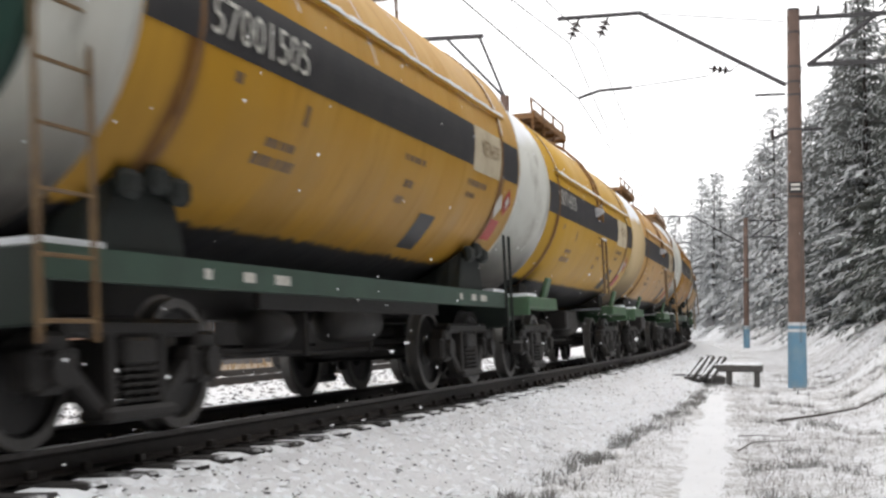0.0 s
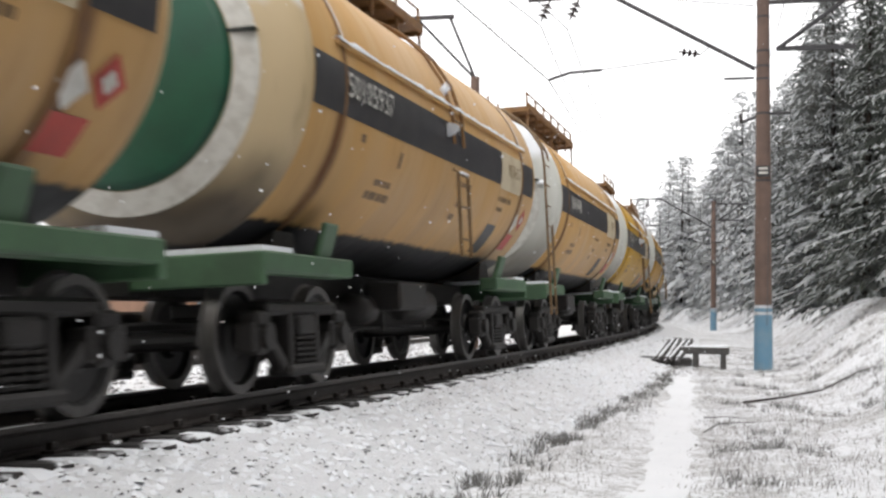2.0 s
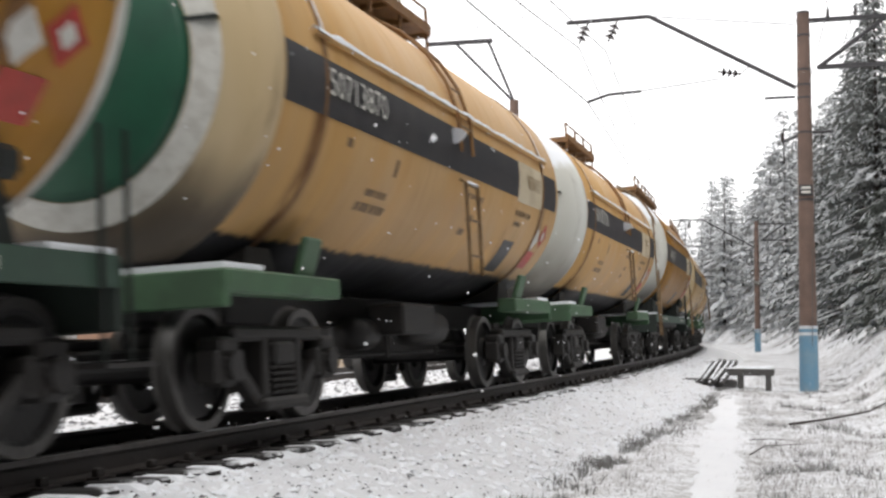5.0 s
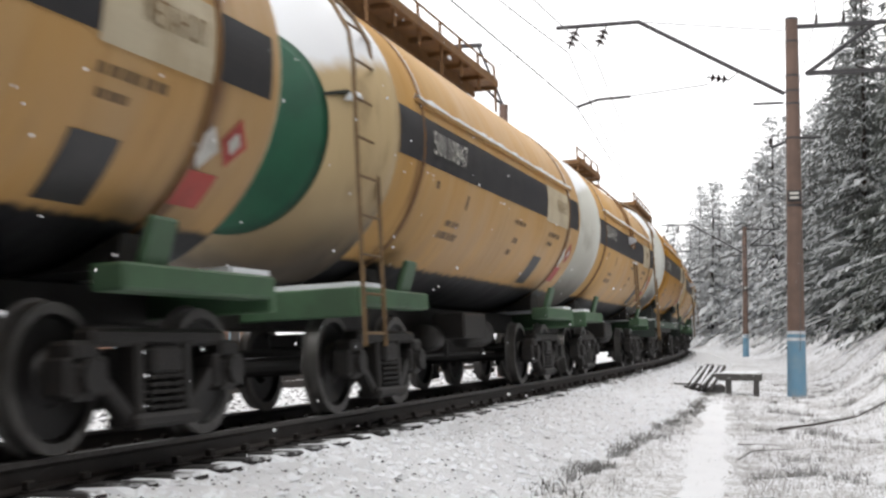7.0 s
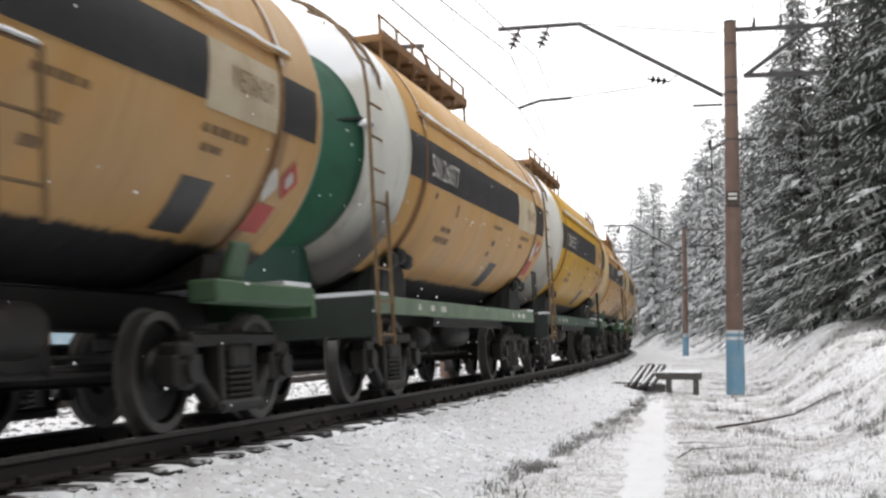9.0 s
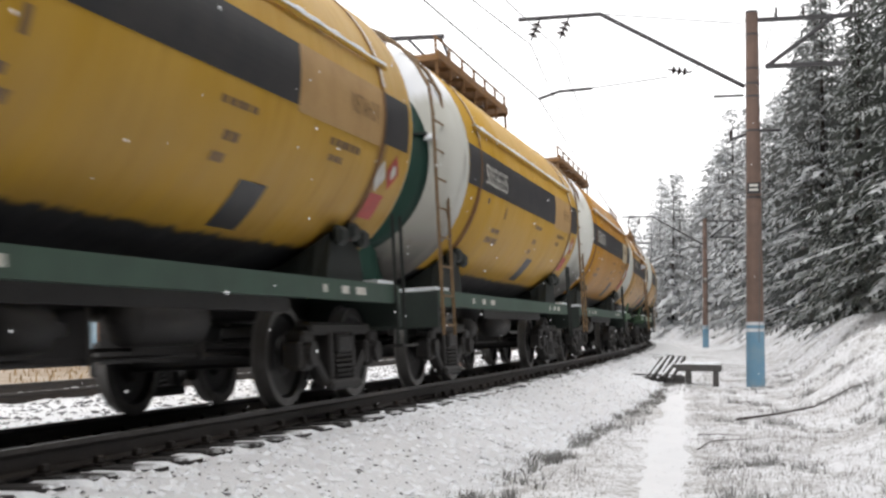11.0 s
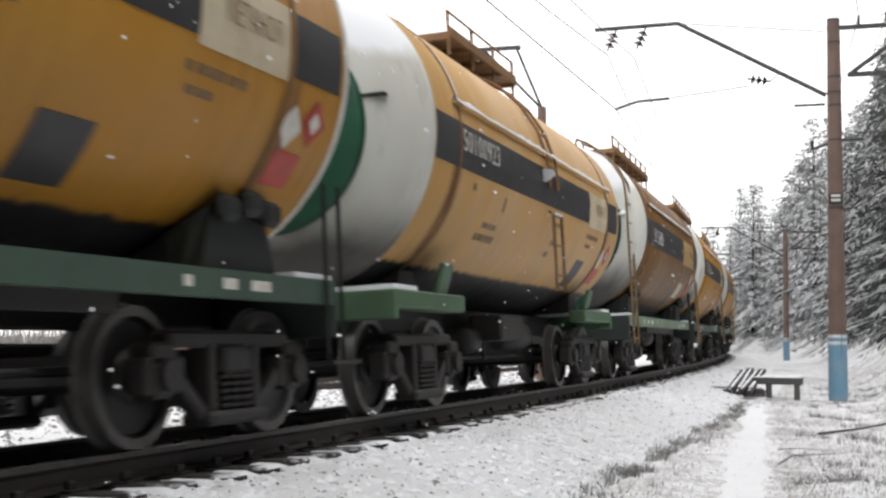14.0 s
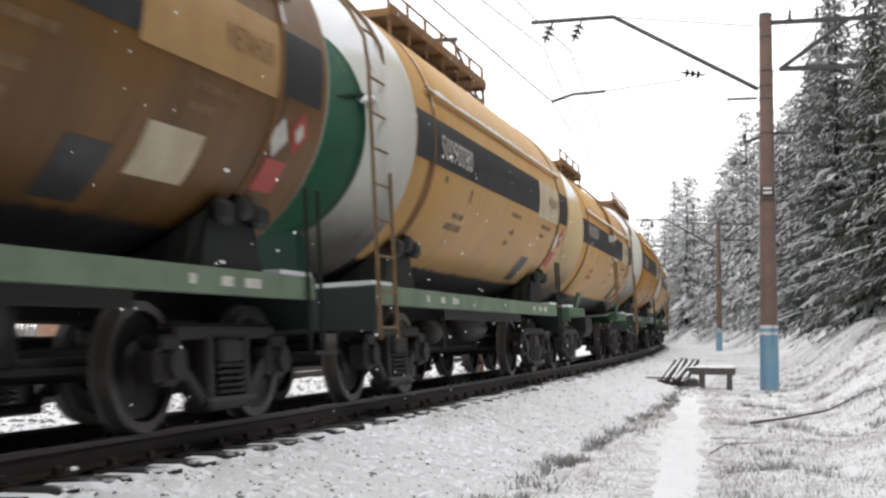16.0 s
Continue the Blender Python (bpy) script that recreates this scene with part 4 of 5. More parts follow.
def ridge_bm():
    """One uneven ridge of snow."""
    bm = bmesh.new()
    r = random.Random(8)
    last = None
    x = -4.1
    while x < 4.11:
        h, b = r.uniform(0.0, 0.035), r.uniform(0.012, 0.035)
        ring = [bm.verts.new(q) for q in ((x, -b, -0.035), (x, -b * 0.7, h * 0.6 - 0.01), (x, 0.0, h), (x, b, -0.03))]
        if last:
            for i in range(3):
                bm.faces.new((last[i], last[i + 1], ring[i + 1], ring[i]))
        last = ring
        x += 0.17
    return bm


# number from the one that passes at 12.5 s, frame, colour, number, ladder, green end, chalky frame
CONSIST = {
    29: ("short", "tan", "", "mid", False),
    28: ("sill", "orange", "", "end", True),
    27: ("short", "tan", "", "mid", True),
    26: ("sill", "tan", "", "end", True),
    25: ("short", "tan", "", "end", False),
    24: ("short", "tan", "", "mid", True),
    23: ("sill", "orange", "", "end", True),
    22: ("short", "tan", "", "mid", False),
    21: ("short", "yellow", "50714315", "mid", True),
    20: ("sill", "golden", "57001505", "end", True),
    19: ("short", "yellow", "50713210", "mid", True),
    18: ("short", "tan", "50114448", "end", True),
    17: ("short", "tan", "50105937", "mid", True),
    16: ("short", "tan", "50106014", "mid", False),
    15: ("short", "beige", "50710130", "end", False),
    14: ("sill", "amber", "76414267", "end", True),
    13: ("short", "tan", "50105700", "mid", True),
    12: ("short", "tan", "50713870", "mid", True),
    11: ("sill", "orange", "57509310", "end", True),
    10: ("short", "tan", "50134715", "mid", True),
    9: ("short", "tan", "50110847", "end", True),
    8: ("short", "tan", "50109173", "mid", True),
    7: ("sill", "yellow", "50015577", "end", True),
    6: ("sill", "tan", "50126077", "end", True),
    5: ("short", "tan", "50134511", "mid", True),
    4: ("sill", "orange", "57500311", "end", True),
    3: ("sill", "yellow", "50026335", "end", True),
    2: ("sill", "yellow", "50026451", "end", True),
    1: ("sill", "orange", "57512634", "end", True),
    0: ("sill", "orange", "57509234", "end", True),
    -1: ("sill", "brown", "50126805", "end", True),
    -2: ("short", "tan", "50100923", "mid", True),
    -3: ("sill", "orange", "57993230", "end", True),
    -4: ("short", "tan", "50112200", "mid", True),
    -5: ("sill", "tan", "50090080", "end", True),
    -6: ("sill", "brown", "50126311", "end", True),
}
PITCH = 12.02
# slack in the couplers, and where panel and mark stand on wagons that differ from their type
SLACK = {15: 0.35, 1: 0.1, -3: 0.1, 20: 0.05, 14: -0.15, -2: -0.12, -4: -0.3, 16: -0.3, -1: 0.2}
CUTS = {2: (1.7, 1.22), 3: (2.1, 0.85), -1: (1.7, 1.45), -5: (2.15, 2.2), 15: (2.5, 2.2), -6: (1.78, 1.48), 0: (2.76, 1.6), 14: (2.52, 1.2)}


def wagon_s(k, t):
    """Where the middle of wagon k stands along the track at t seconds; the train slowly loses speed."""
    u = t - 12.5
    return 3.214 + 4.825 + 18.731 * u - 0.03843 * u * u + 0.000634 * u ** 3 + PITCH * k + SLACK.get(k, -0.25 if CONSIST[k][3] == "mid" else 0.0)


WAGONS = {}
for k in sorted(CONSIST, reverse=True):
    WAGONS[k] = build_wagon(*CONSIST[k], chalky=k in (-6, -5, 6, -1), cream=k in (8, 9, 12, 17, -4), cut=CUTS.get(k))


# ---- overhead line ----
S1, S2, LATP = 25.3, 80.9, 4.15


def insulator_bm(n=3, r=0.15):
    bm = bmesh.new()
    for i in range(n):
        bmesh.ops.create_cone(bm, cap_ends=True, segments=12, radius1=r, radius2=r * 0.35, depth=0.07, matrix=Matrix.Translation((0, 0, -0.13 * i - 0.08)))
    add_rod(bm, (0, 0, 0.05), (0, 0, -0.13 * n - 0.1), 0.022, 6)
    return bm


def build_mast(s, lat, zb, name_label):
    w = holder("catenary_mast", name_label, "mast", "masts of the overhead line", m=upright(s, lat, zb))
    # local x runs along the track, local y points across it to the far side
    def post(z0, z1, r0, r1):
        return rod((0, 0, z0), (0, 0, z1), r0, 20, r1)
    H = 8.53
    part("shaft", post(-0.3, H, 0.205, 0.14), pole_brown, w, "rust-stained concrete shaft", smooth=False)
    part("painted_base", post(-0.31, 1.14, 0.211, 0.203), pole_blue, w, "chipped blue paint round the foot")
    for z in (1.14, 1.29):
        part("white_ring", post(z, z + 0.07, 0.206, 0.205), pole_white, w, "white painted ring")
    part("painted_base", post(1.21, 1.29, 0.203, 0.203), pole_blue, w)
    part("cap", post(H, H + 0.05, 0.15, 0.14), steel_dark, w)
    for z in (8.0, 7.2, 6.85, 6.55, 5.75, 4.2):
        rz = 0.212 - 0.0074 * z
        part("clamp", post(z, z + 0.045, rz, rz), steel_dark, w)
    # cantilever over the track
    bm = bmesh.new()
    add_tube(bm, [(0, 0.18, 6.82), (0, 3.52, 8.71), (0, 5.5, 8.68)], 0.05, 8)
    part("cantilever", bm, steel_dark, w, "bent steel cantilever tube")
    part("stay", rod((0, 0.2, 8.30), (0, 3.6, 8.72), 0.011, 5), steel_dark, w)
    for y in (4.3, 5.0):
        part("insulator", insulator_bm(), insulator_mat, w, "string of brown insulators", pose(0, y, 8.60, 24, 0, 0))
    part("insulator", insulator_bm(3, 0.12), insulator_mat, w, "string of brown insulators", pose(0, 1.45, 7.21, 100, 0, 0))
    part("hanger_link", rod((0, 1.15, 7.42), (0, 1.42, 7.21), 0.012, 5), steel_dark, w)
    part("pull_wire", rod((0, 1.9, 7.12), (0, 3.8, 6.92), 0.012, 5), steel_dark, w)
    bm = bmesh.new()
    add_tube(bm, [(0, 3.72, 6.92), (0, 4.49, 6.88), (0, 5.0, 6.72)], 0.034, 6)
    part("steady_arm", bm, steel_dark, w, "light bent steady arm")
    part("side_arm", rod((0, 0.2, 6.61), (0, 0.88, 6.61), 0.03, 6), steel_dark, w)
    part("side_arm", rod((0, -0.62, 5.78), (0, 0.1, 5.78), 0.035, 6), steel_dark, w)
    part("side_arm", rod((0, 0.05, 5.74), (0, 0.52, 5.57), 0.035, 6), steel_dark, w)
    part("pin_insulator", rod((0, 0.5, 5.57), (0, 0.5, 5.80), 0.035, 8), insulator_mat, w)
    # feeder bracket on the outer side
    part("bracket_bar", box(-0.05, 0.05, -2.35, 0.15, 8.32, 8.41), steel_dark, w)
    part("bracket_bar", box(-0.05, 0.05, -2.05, -0.3, 7.22, 7.32), steel_dark, w)
    part("bracket_brace", rod((0, -0.3, 7.25), (0, -1.8, 8.34), 0.05, 6), steel_dark, w)
    for y in (-0.55, -1.15, -2.2):
        part("pin_insulator", rod((0, y, 8.41), (0, y, 8.62), 0.03, 8), insulator_mat, w)
    part("number_plate", box(-0.15, 0.15, -0.02, 0.02, 4.3, 4.55), black_paint, w, "small black plate with worn marks", pose(-0.185, 0, 0, 0, 0, 90))
    for z in (4.36, 4.46):
        part("text_bar", box(-0.1, 0.1, -0.004, 0.004, 0.0, 0.05), white_letter, w, m=pose(-0.208, 0, z, 0, 0, 90))
    part("earth_wire", tube([(-0.18, -0.1, 6.5), (-0.2, -0.3, 5.7), (-0.2, -0.12, 3.0), (-0.22, -0.08, 0.9)], 0.008, 4), wire_mat, w)
    return w


build_mast(S1, LATP, -0.47, "tall rust-brown concrete catenary mast with blue painted foot")
build_mast(S2, LATP, -0.44, "distant rust-brown catenary mast with blue painted foot")
build_mast(S2 + 55.6, LATP, -0.44, "distant rust-brown catenary mast with blue painted foot")
build_mast(S1 - 55.6, LATP, -0.44, "rust-brown catenary mast with blue painted foot behind the viewer")


# far-side mast, of which only the crossarm shows above the wagons
def far_mast():
    w = holder("feeder_mast", "steel feeder mast with raised crossarm beyond the train", "mast", m=upright(28, -3.25, -0.7))
    part("shaft", rod((0, 0, 0), (0, 0, 7.6), 0.16, 12, 0.12), pole_brown, w)
    part("crossarm", box(-0.05, 0.05, 0.6, 2.4, 9.2, 9.3), steel_dark, w, "raised steel crossarm")
    part("brace", rod((0, 0, 7.55), (0, 0.7, 9.22), 0.035, 6), steel_dark, w)
    part("brace", rod((0, 0, 7.55), (0, 1.6, 9.22), 0.035, 6), steel_dark, w)
    return w


far_mast()


# ---- wires ----
def wire(name, pts, r, label):
    bm = bmesh.new()
    add_tube(bm, pts, r, 4)
    return tagged(part(name, bm, wire_mat, None, label), category="wire", group="overhead wires")


MASTS = [S1 - 55.6, S1, S2, S2 + 55.6, S2 + 111.2]


def spans(lats, z, sag, r, name, label):
    pts = []
    for i, (a, b) in enumerate(zip(MASTS, MASTS[1:])):
        for j in range(12):
            u = j / 12
            p, q = Vector(plan(a, lats[i])), Vector(plan(b, lats[i + 1]))
            pts.append((*(p + (q - p) * u), z - sag * 4 * u * (1 - u)))
    return wire(name, pts, r, label)


spans([-0.6, -0.85, -0.6, -0.9, -0.6], 6.25, 0.02, 0.016, "contact_wire", "contact wire above the track")
spans([-0.9, -1.05, -0.9, -0.9, -0.9], 7.58, 0.85, 0.014, "messenger_wire", "sagging messenger wire above the contact wire")
spans([-0.3, -0.41, -0.3, -0.3, -0.3], 7.48, 0.6, 0.013, "feeder_wire", "feeder wire under the cantilevers")
spans([LATP + 0.55] * 5, 8.15, 0.7, 0.010, "line_wire", "thin line wire on the mast bracket")
spans([LATP + 1.15] * 5, 8.15, 0.75, 0.010, "line_wire", "thin line wire on the mast bracket")
def along_span(lat0, lat1, u):
    p, q = Vector(plan(S1 - 55.6, lat0)), Vector(plan(S1, lat1))
    return p + (q - p) * u


for i in range(1, 10):
    u = i / 10
    zt = 7.58 - 0.85 * 4 * u * (1 - u)
    wire("dropper", [(*along_span(-0.9, -1.05, u), zt), (*along_span(-0.6, -0.85, u), 6.24)], 0.008, "thin dropper between the wires")


# ---- bench and boards ----
def build_bench():
    w = holder("bench", "grey timber bench dusted with snow beside the footpath", "bench", m=upright(24.9, 2.72, -0.5, -90))
    # local x runs across the track, away from it
    for y0, y1, z0, z1 in ((-0.26, -0.10, 0.27, 0.44), (0.10, 0.27, 0.30, 0.46)):
        beam = part("seat_beam", box(-0.40, 0.68, y0, y1, z0, z1, bevel=0.015), bench_wood, w)
        part("snow_ridge", lumpy(-0.39, 0.67, (y1 - y0) * 0.40, 0.022, int(10 + y0 * 20)), snow_cap, beam, "thin ridge of snow", pose(0, (y0 + y1) / 2, z1 - 0.004))
    for x in (-0.06, 0.55):
        for y in (-0.18, 0.18):
            part("leg", box(x - 0.06, x + 0.06, y - 0.05, y + 0.05, -0.10, 0.30, bevel=0.008), bench_wood, w)
        part("cross_bar", box(x - 0.045, x + 0.045, -0.14, 0.22, 0.18, 0.265, bevel=0.006), bench_wood, w)
    return w


build_bench()
board_stack = holder("board_stack", "heap of old snow-dusted boards leaning against the bench", "board stack", m=upright(24.75, 1.86, -0.47, -90))
for i in range(5):
    tip = pose(0.02 + 0.13 * i, 0.0, 0.30 + 0.02 * (i % 2), 21 + 2 * (i % 3), 0, -14 - 3 * (i % 2))
    board = part("board", box(-0.052, 0.052, -0.62, 0.62, -0.045, 0.04, bevel=0.012), stack_wood, board_stack, m=tip)
    part("snow_ridge", lumpy(-0.58, 0.56, 0.030, 0.028, 40 + i), snow_cap, board, "thin ridge of snow", pose(-0.012, 0, 0.038, 0, 0, 90))
part("block", box(-0.32, 0.50, -0.28, 0.45, 0, 0.24, bevel=0.03), stack_wood, board_stack, m=pose(0.2, 0.05, -0.10, 0, 0, 8))
part("pole", rod((-0.42, -0.5, 0.17), (0.5, -0.42, 0.16), 0.02, 6), stack_wood, board_stack)


# ---- the wood: snow-laden spruces ----
def spruce_meshes(seed, height, fine):
    r = random.Random(seed)
    v, f = [], []

    def spray(a, d, side, ln, wd, droop):
        """One flat spray of twigs, bent once."""
        i = len(v)
        p1 = a + d * ln * 0.55 + Vector((0, 0, -droop * ln * 0.2))
        p2 = a + d * ln + Vector((0, 0, -droop * ln * 0.62))
        v.extend((a - side * wd * 0.25, a + side * wd * 0.25, p1 + side * wd * 0.5, p1 - side * wd * 0.5, p2 + side * wd * 0.12, p2 - side * wd * 0.12))
        f.append((i, i + 1, i + 2, i + 3))
        f.append((i + 3, i + 2, i + 4, i + 5))

    z = height * 0.05
    lean = Vector((r.uniform(-0.025, 0.025), r.uniform(-0.025, 0.025), 0))
    ragged = r.uniform(0.6, 0.9)
    while z < height * 0.99:
        u = z / height
        reach = height * (0.19 if fine else 0.24) * (1 - u) ** ragged * r.uniform(0.7, 1.15) + 0.15
        n = int((6 if fine else 5) + 4 * (1 - u))
        off = r.uniform(0, 6.3)
        for b in range(n):
            if r.random() < 0.12:
                continue
            a = off + 2 * math.pi * b / n + r.uniform(-0.3, 0.3)
            d = Vector((math.cos(a), math.sin(a), r.uniform(-0.3, 0.12) + 0.4 * u)).normalized()
            side = Vector((-d.y, d.x, 0)).normalized()
            ln = reach * r.uniform(0.65, 1.2)
            root = Vector((0, 0, z + r.uniform(-0.2, 0.2))) + lean * z
            spray(root, d, side, ln, 0.14 * ln + 0.07, 0.35)
            m = max(2, int(ln / (0.25 if fine else 0.55)))
            for j in range(m):
                t = (j + 0.8) / (m + 0.3)
                at = root + d * ln * t + Vector((0, 0, -0.35 * ln * 0.62 * t * t))
                for sd in (-1, 1):
                    dd = (d * 0.75 + side * sd * r.uniform(0.4, 1.0) + Vector((0, 0, r.uniform(-0.55, 0.12)))).normalized()
                    tilt = Vector((-dd.y, dd.x, r.uniform(-0.5, 0.5))).normalized()
                    if fine:
                        spray(at, dd, tilt, r.uniform(0.25, 0.66) * (0.6 + 0.3 * ln * (1 - t)), r.uniform(0.05, 0.12), 0.7)
                    else:
                        spray(at, dd, tilt, r.uniform(0.4, 0.85) * (0.6 + 0.3 * ln * (1 - t)), r.uniform(0.15, 0.27), 0.6)
        z += max(0.15, height * (0.018 if fine else 0.026) * (1.15 - 0.5 * u)) * r.uniform(0.75, 1.3)
    crown = bpy.data.meshes.new("crown")
    crown.from_pydata(v, [], f)
    bm = bmesh.new()
    add_rod(bm, (0, 0, -0.4), (lean.x * height, lean.y * height, height * 0.97), height * 0.012 + 0.05, 8, 0.02)
    return crown, mesh_of("trunk", bm)


HEIGHTS = (14.0, 18.0, 20.0, 16.0, 11.0, 22.0)
NEAR_KINDS = [spruce_meshes(20 + i, h, True) for i, h in enumerate(HEIGHTS)]
FAR_KINDS = [spruce_meshes(40 + i, h, False) for i, h in enumerate(HEIGHTS)]


def plant(i, s, lat, near, scale, turn, label):
    crown, trunk = (NEAR_KINDS if near else FAR_KINDS)[i]
    w = holder("spruce_tree", label, "tree", "spruces of the wood", m=upright(s, lat, ground_z(s, lat) - 0.05, turn) @ Matrix.Diagonal((scale, scale, scale, 1)))
    attach("trunk", trunk, bark, w)
    # crowns from s = 48 on carry haze in their needle colour
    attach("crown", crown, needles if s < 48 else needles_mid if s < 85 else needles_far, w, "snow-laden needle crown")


rng = random.Random(11)
deep_v, deep_f = [], []
for row in range(7):
    s = 24.0
    while s < 168:
        lat = 9.6 + 2.9 * row + rng.uniform(-1.4, 1.4) - 0.014 * (s - 26)
        if rng.random() < 0.95 and not (row < 2 and s < 27):
            kind_no = rng.choice((0, 1, 2, 3, 5) if row else (0, 3, 4, 1))
            at, big, turn = s + rng.uniform(-1.5, 1.5), rng.uniform(0.75, 1.12), rng.uniform(0, 360)
            if row < 5:
                plant(kind_no, at, lat, s < 62 and row < 3, big, turn,
                      "tall snow-laden spruce at the edge of the wood" if row < 2 else "tall snow-laden spruce deep in the wood")
            else:
                crown = FAR_KINDS[kind_no][0]
                pts = np.empty(len(crown.vertices) * 3)
                crown.vertices.foreach_get("co", pts)
                m = np.array(upright(at, lat, ground_z(at, lat), turn))
                pts = (pts.reshape(-1, 3) * big) @ m[:3, :3].T + m[:3, 3]
                idx = np.empty(len(crown.polygons) * 4, int)
                crown.polygons.foreach_get("vertices", idx)
                deep_f.append(idx.reshape(-1, 4) + sum(len(q) for q in deep_v))
                deep_v.append(pts)
        s += (2.7 if row < 3 else 4.0) * (1 + s / 400)
deep_me = bpy.data.meshes.new("deep_wood")
deep_me.from_pydata(np.concatenate(deep_v), [], np.concatenate(deep_f))
# all deep rows take the far needles, with haze in their colour
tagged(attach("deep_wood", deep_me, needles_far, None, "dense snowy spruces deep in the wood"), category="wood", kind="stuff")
# unseen spruces added beside and behind the viewer to block skylight on the wagons
for row in range(3):
    for i in range(14):
        s = -46 + 4.6 * i + rng.uniform(-1, 1)
        lat = 12.5 + 3.6 * row + rng.uniform(-1, 1)
        if s < 15:
            plant(rng.choice((1, 2, 5)), s, lat, False, rng.uniform(0.9, 1.15), rng.uniform(0, 360), "added unseen snow-laden spruce that blocks skylight from the train")
for i in range(9):
    plant(rng.choice((1, 2, 5)), -32 + rng.uniform(-4, 4), -1.5 + 1.9 * i if i > 3 else 5.6 + 1.8 * i, False, 1.0, rng.uniform(0, 360), "added unseen snow-laden spruce that blocks skylight from the train")


# ---- grass, stalks, stones and twigs ----
def blades(name, count, spot, height, width, mat, label, category, seed, lean=0.5, splits=1):
    r = random.Random(seed)
    v, f = [], []
    made = 0
    while made < count:
        s, lat = spot(r)
        x, y = plan(s, lat)
        z = ground_z(s, lat) - 0.02
        for _ in range(splits):
            a = r.uniform(0, 6.283)
            h = height * r.uniform(0.4, 1.3)
            k = r.uniform(0.1, lean) * h
            bx, by = x + r.uniform(-0.05, 0.05) * (splits > 1), y + r.uniform(-0.05, 0.05) * (splits > 1)
            w = width * r.uniform(0.6, 1.3)
            c, d = math.cos(a) * w, math.sin(a) * w
            ex, ey = r.uniform(-k, k), r.uniform(-k, k)
            i = len(v)
            v.extend(((bx - c, by - d, z), (bx + c, by + d, z), (bx + ex * 0.4 + c * 0.7, by + ey * 0.4 + d * 0.7, z + h * 0.6), (bx + ex * 0.4 - c * 0.7, by + ey * 0.4 - d * 0.7, z + h * 0.6), (bx + ex, by + ey, z + h)))
            f.append((i, i + 1, i + 2, i + 3))
            f.append((i + 3, i + 2, i + 4))
        made += 1
    me = bpy.data.meshes.new(name)
    me.from_pydata(v, [], f)
    return tagged(attach(name, me, mat, None, label), category=category, kind="stuff")


def on_bank(r):
    while True:
        s = 2.5 + 40 * r.random() ** 1.5
        lat = r.uniform(path_mid(s) + 0.34, 9.5)
        if noise.noise((s * 0.7, lat * 0.9, 4.0)) + 0.5 * noise.noise((s * 2.5, lat * 2.5, 6.0)) > r.uniform(-0.75, 0.35):
            return s, lat


def at_toe(r):
    while True:
        s = 1.5 + 26 * r.random() ** 1.2
        lat = r.gauss(2.30, 0.16)
        if noise.noise((s * 1.3, lat * 1.2, 14.0)) > r.uniform(-0.2, 0.5):
            return s, lat


def by_path(r):
    s = 1.5 + 24 * r.random() ** 1.4
    return s, path_mid(s) + r.choice((-0.68, 0.48)) + r.gauss(0, 0.24)


def in_tufts(r):
    while True:
        s = 2.5 + 32 * r.random() ** 1.4
        lat = r.uniform(max(3.6, path_mid(s) + 0.4), 9.0)
        if noise.noise((s * 0.9, lat * 1.3, 24.0)) > r.uniform(0.12, 0.6):
            return s, lat


blades("dry_grass", 52000, on_bank, 0.065, 0.0036, dry_grass, "frosted dry grass poking through the snow", "grass", 3, 1.1)
blades("dry_grass", 11000, by_path, 0.05, 0.0034, dry_grass, "frosted dry grass along the footpath", "grass", 4, 1.1)
blades("frozen_weeds", 620, at_toe, 0.105, 0.0055, heather, "dark frozen weeds along the foot of the ballast", "weeds", 5, 1.2, splits=9)
blades("frozen_weeds", 1250, in_tufts, 0.11, 0.005, heather, "dark frozen weeds in tufts over the bank", "weeds", 6, 1.3, splits=8)


def stones(name, count, seed, lat0, lat1, small, large, mat, label):
    """Stones whose tops show through the snow, longer than wide."""
    r = random.Random(seed)
    v, f = [], []
    for _ in range(count):
        s = -1 + 44 * r.random() ** 1.3
        lat = r.uniform(lat0, lat1)
        x, y = plan(s, lat)
        z = ballast_z(s, lat)
        q = small + (large - small) * r.random() ** 2.2
        i = len(v)
        a, long = r.uniform(0, 6.28), r.uniform(1.0, 2.1)
        ca, sa = math.cos(a), math.sin(a)
        for k in range(5):
            b = k * 1.2566 + r.uniform(-0.35, 0.35)
            px, py = q * long * math.cos(b) * r.uniform(0.7, 1.2), q * math.sin(b) * r.uniform(0.7, 1.2)
            v.append((x + px * ca - py * sa, y + px * sa + py * ca, z - 0.006 + r.uniform(-0.008, 0.006)))
        v.append((x + r.uniform(-0.3, 0.3) * q, y + r.uniform(-0.3, 0.3) * q, z + q * r.uniform(0.25, 0.6)))
        for k in range(5):
            f.append((i + k, i + (k + 1) % 5, i + 5))
    me = bpy.data.meshes.new(name)
    me.from_pydata(v, [], f)
    tagged(attach(name, me, mat, None, label), category="stones", kind="stuff")


stones("ballast_stones", 8000, 7, 0.50, 2.4, 0.005, 0.021, stone_mat, "dark ballast stones showing through the snow")
stones("snowy_stones", 9000, 17, 0.55, 2.4, 0.016, 0.050, snow_cap, "snow-capped ballast stones of the shoulder")
stones("ballast_stones", 9000, 8, -5.7, -2.4, 0.012, 0.055, stone_mat, "dark ballast stones between the two tracks")


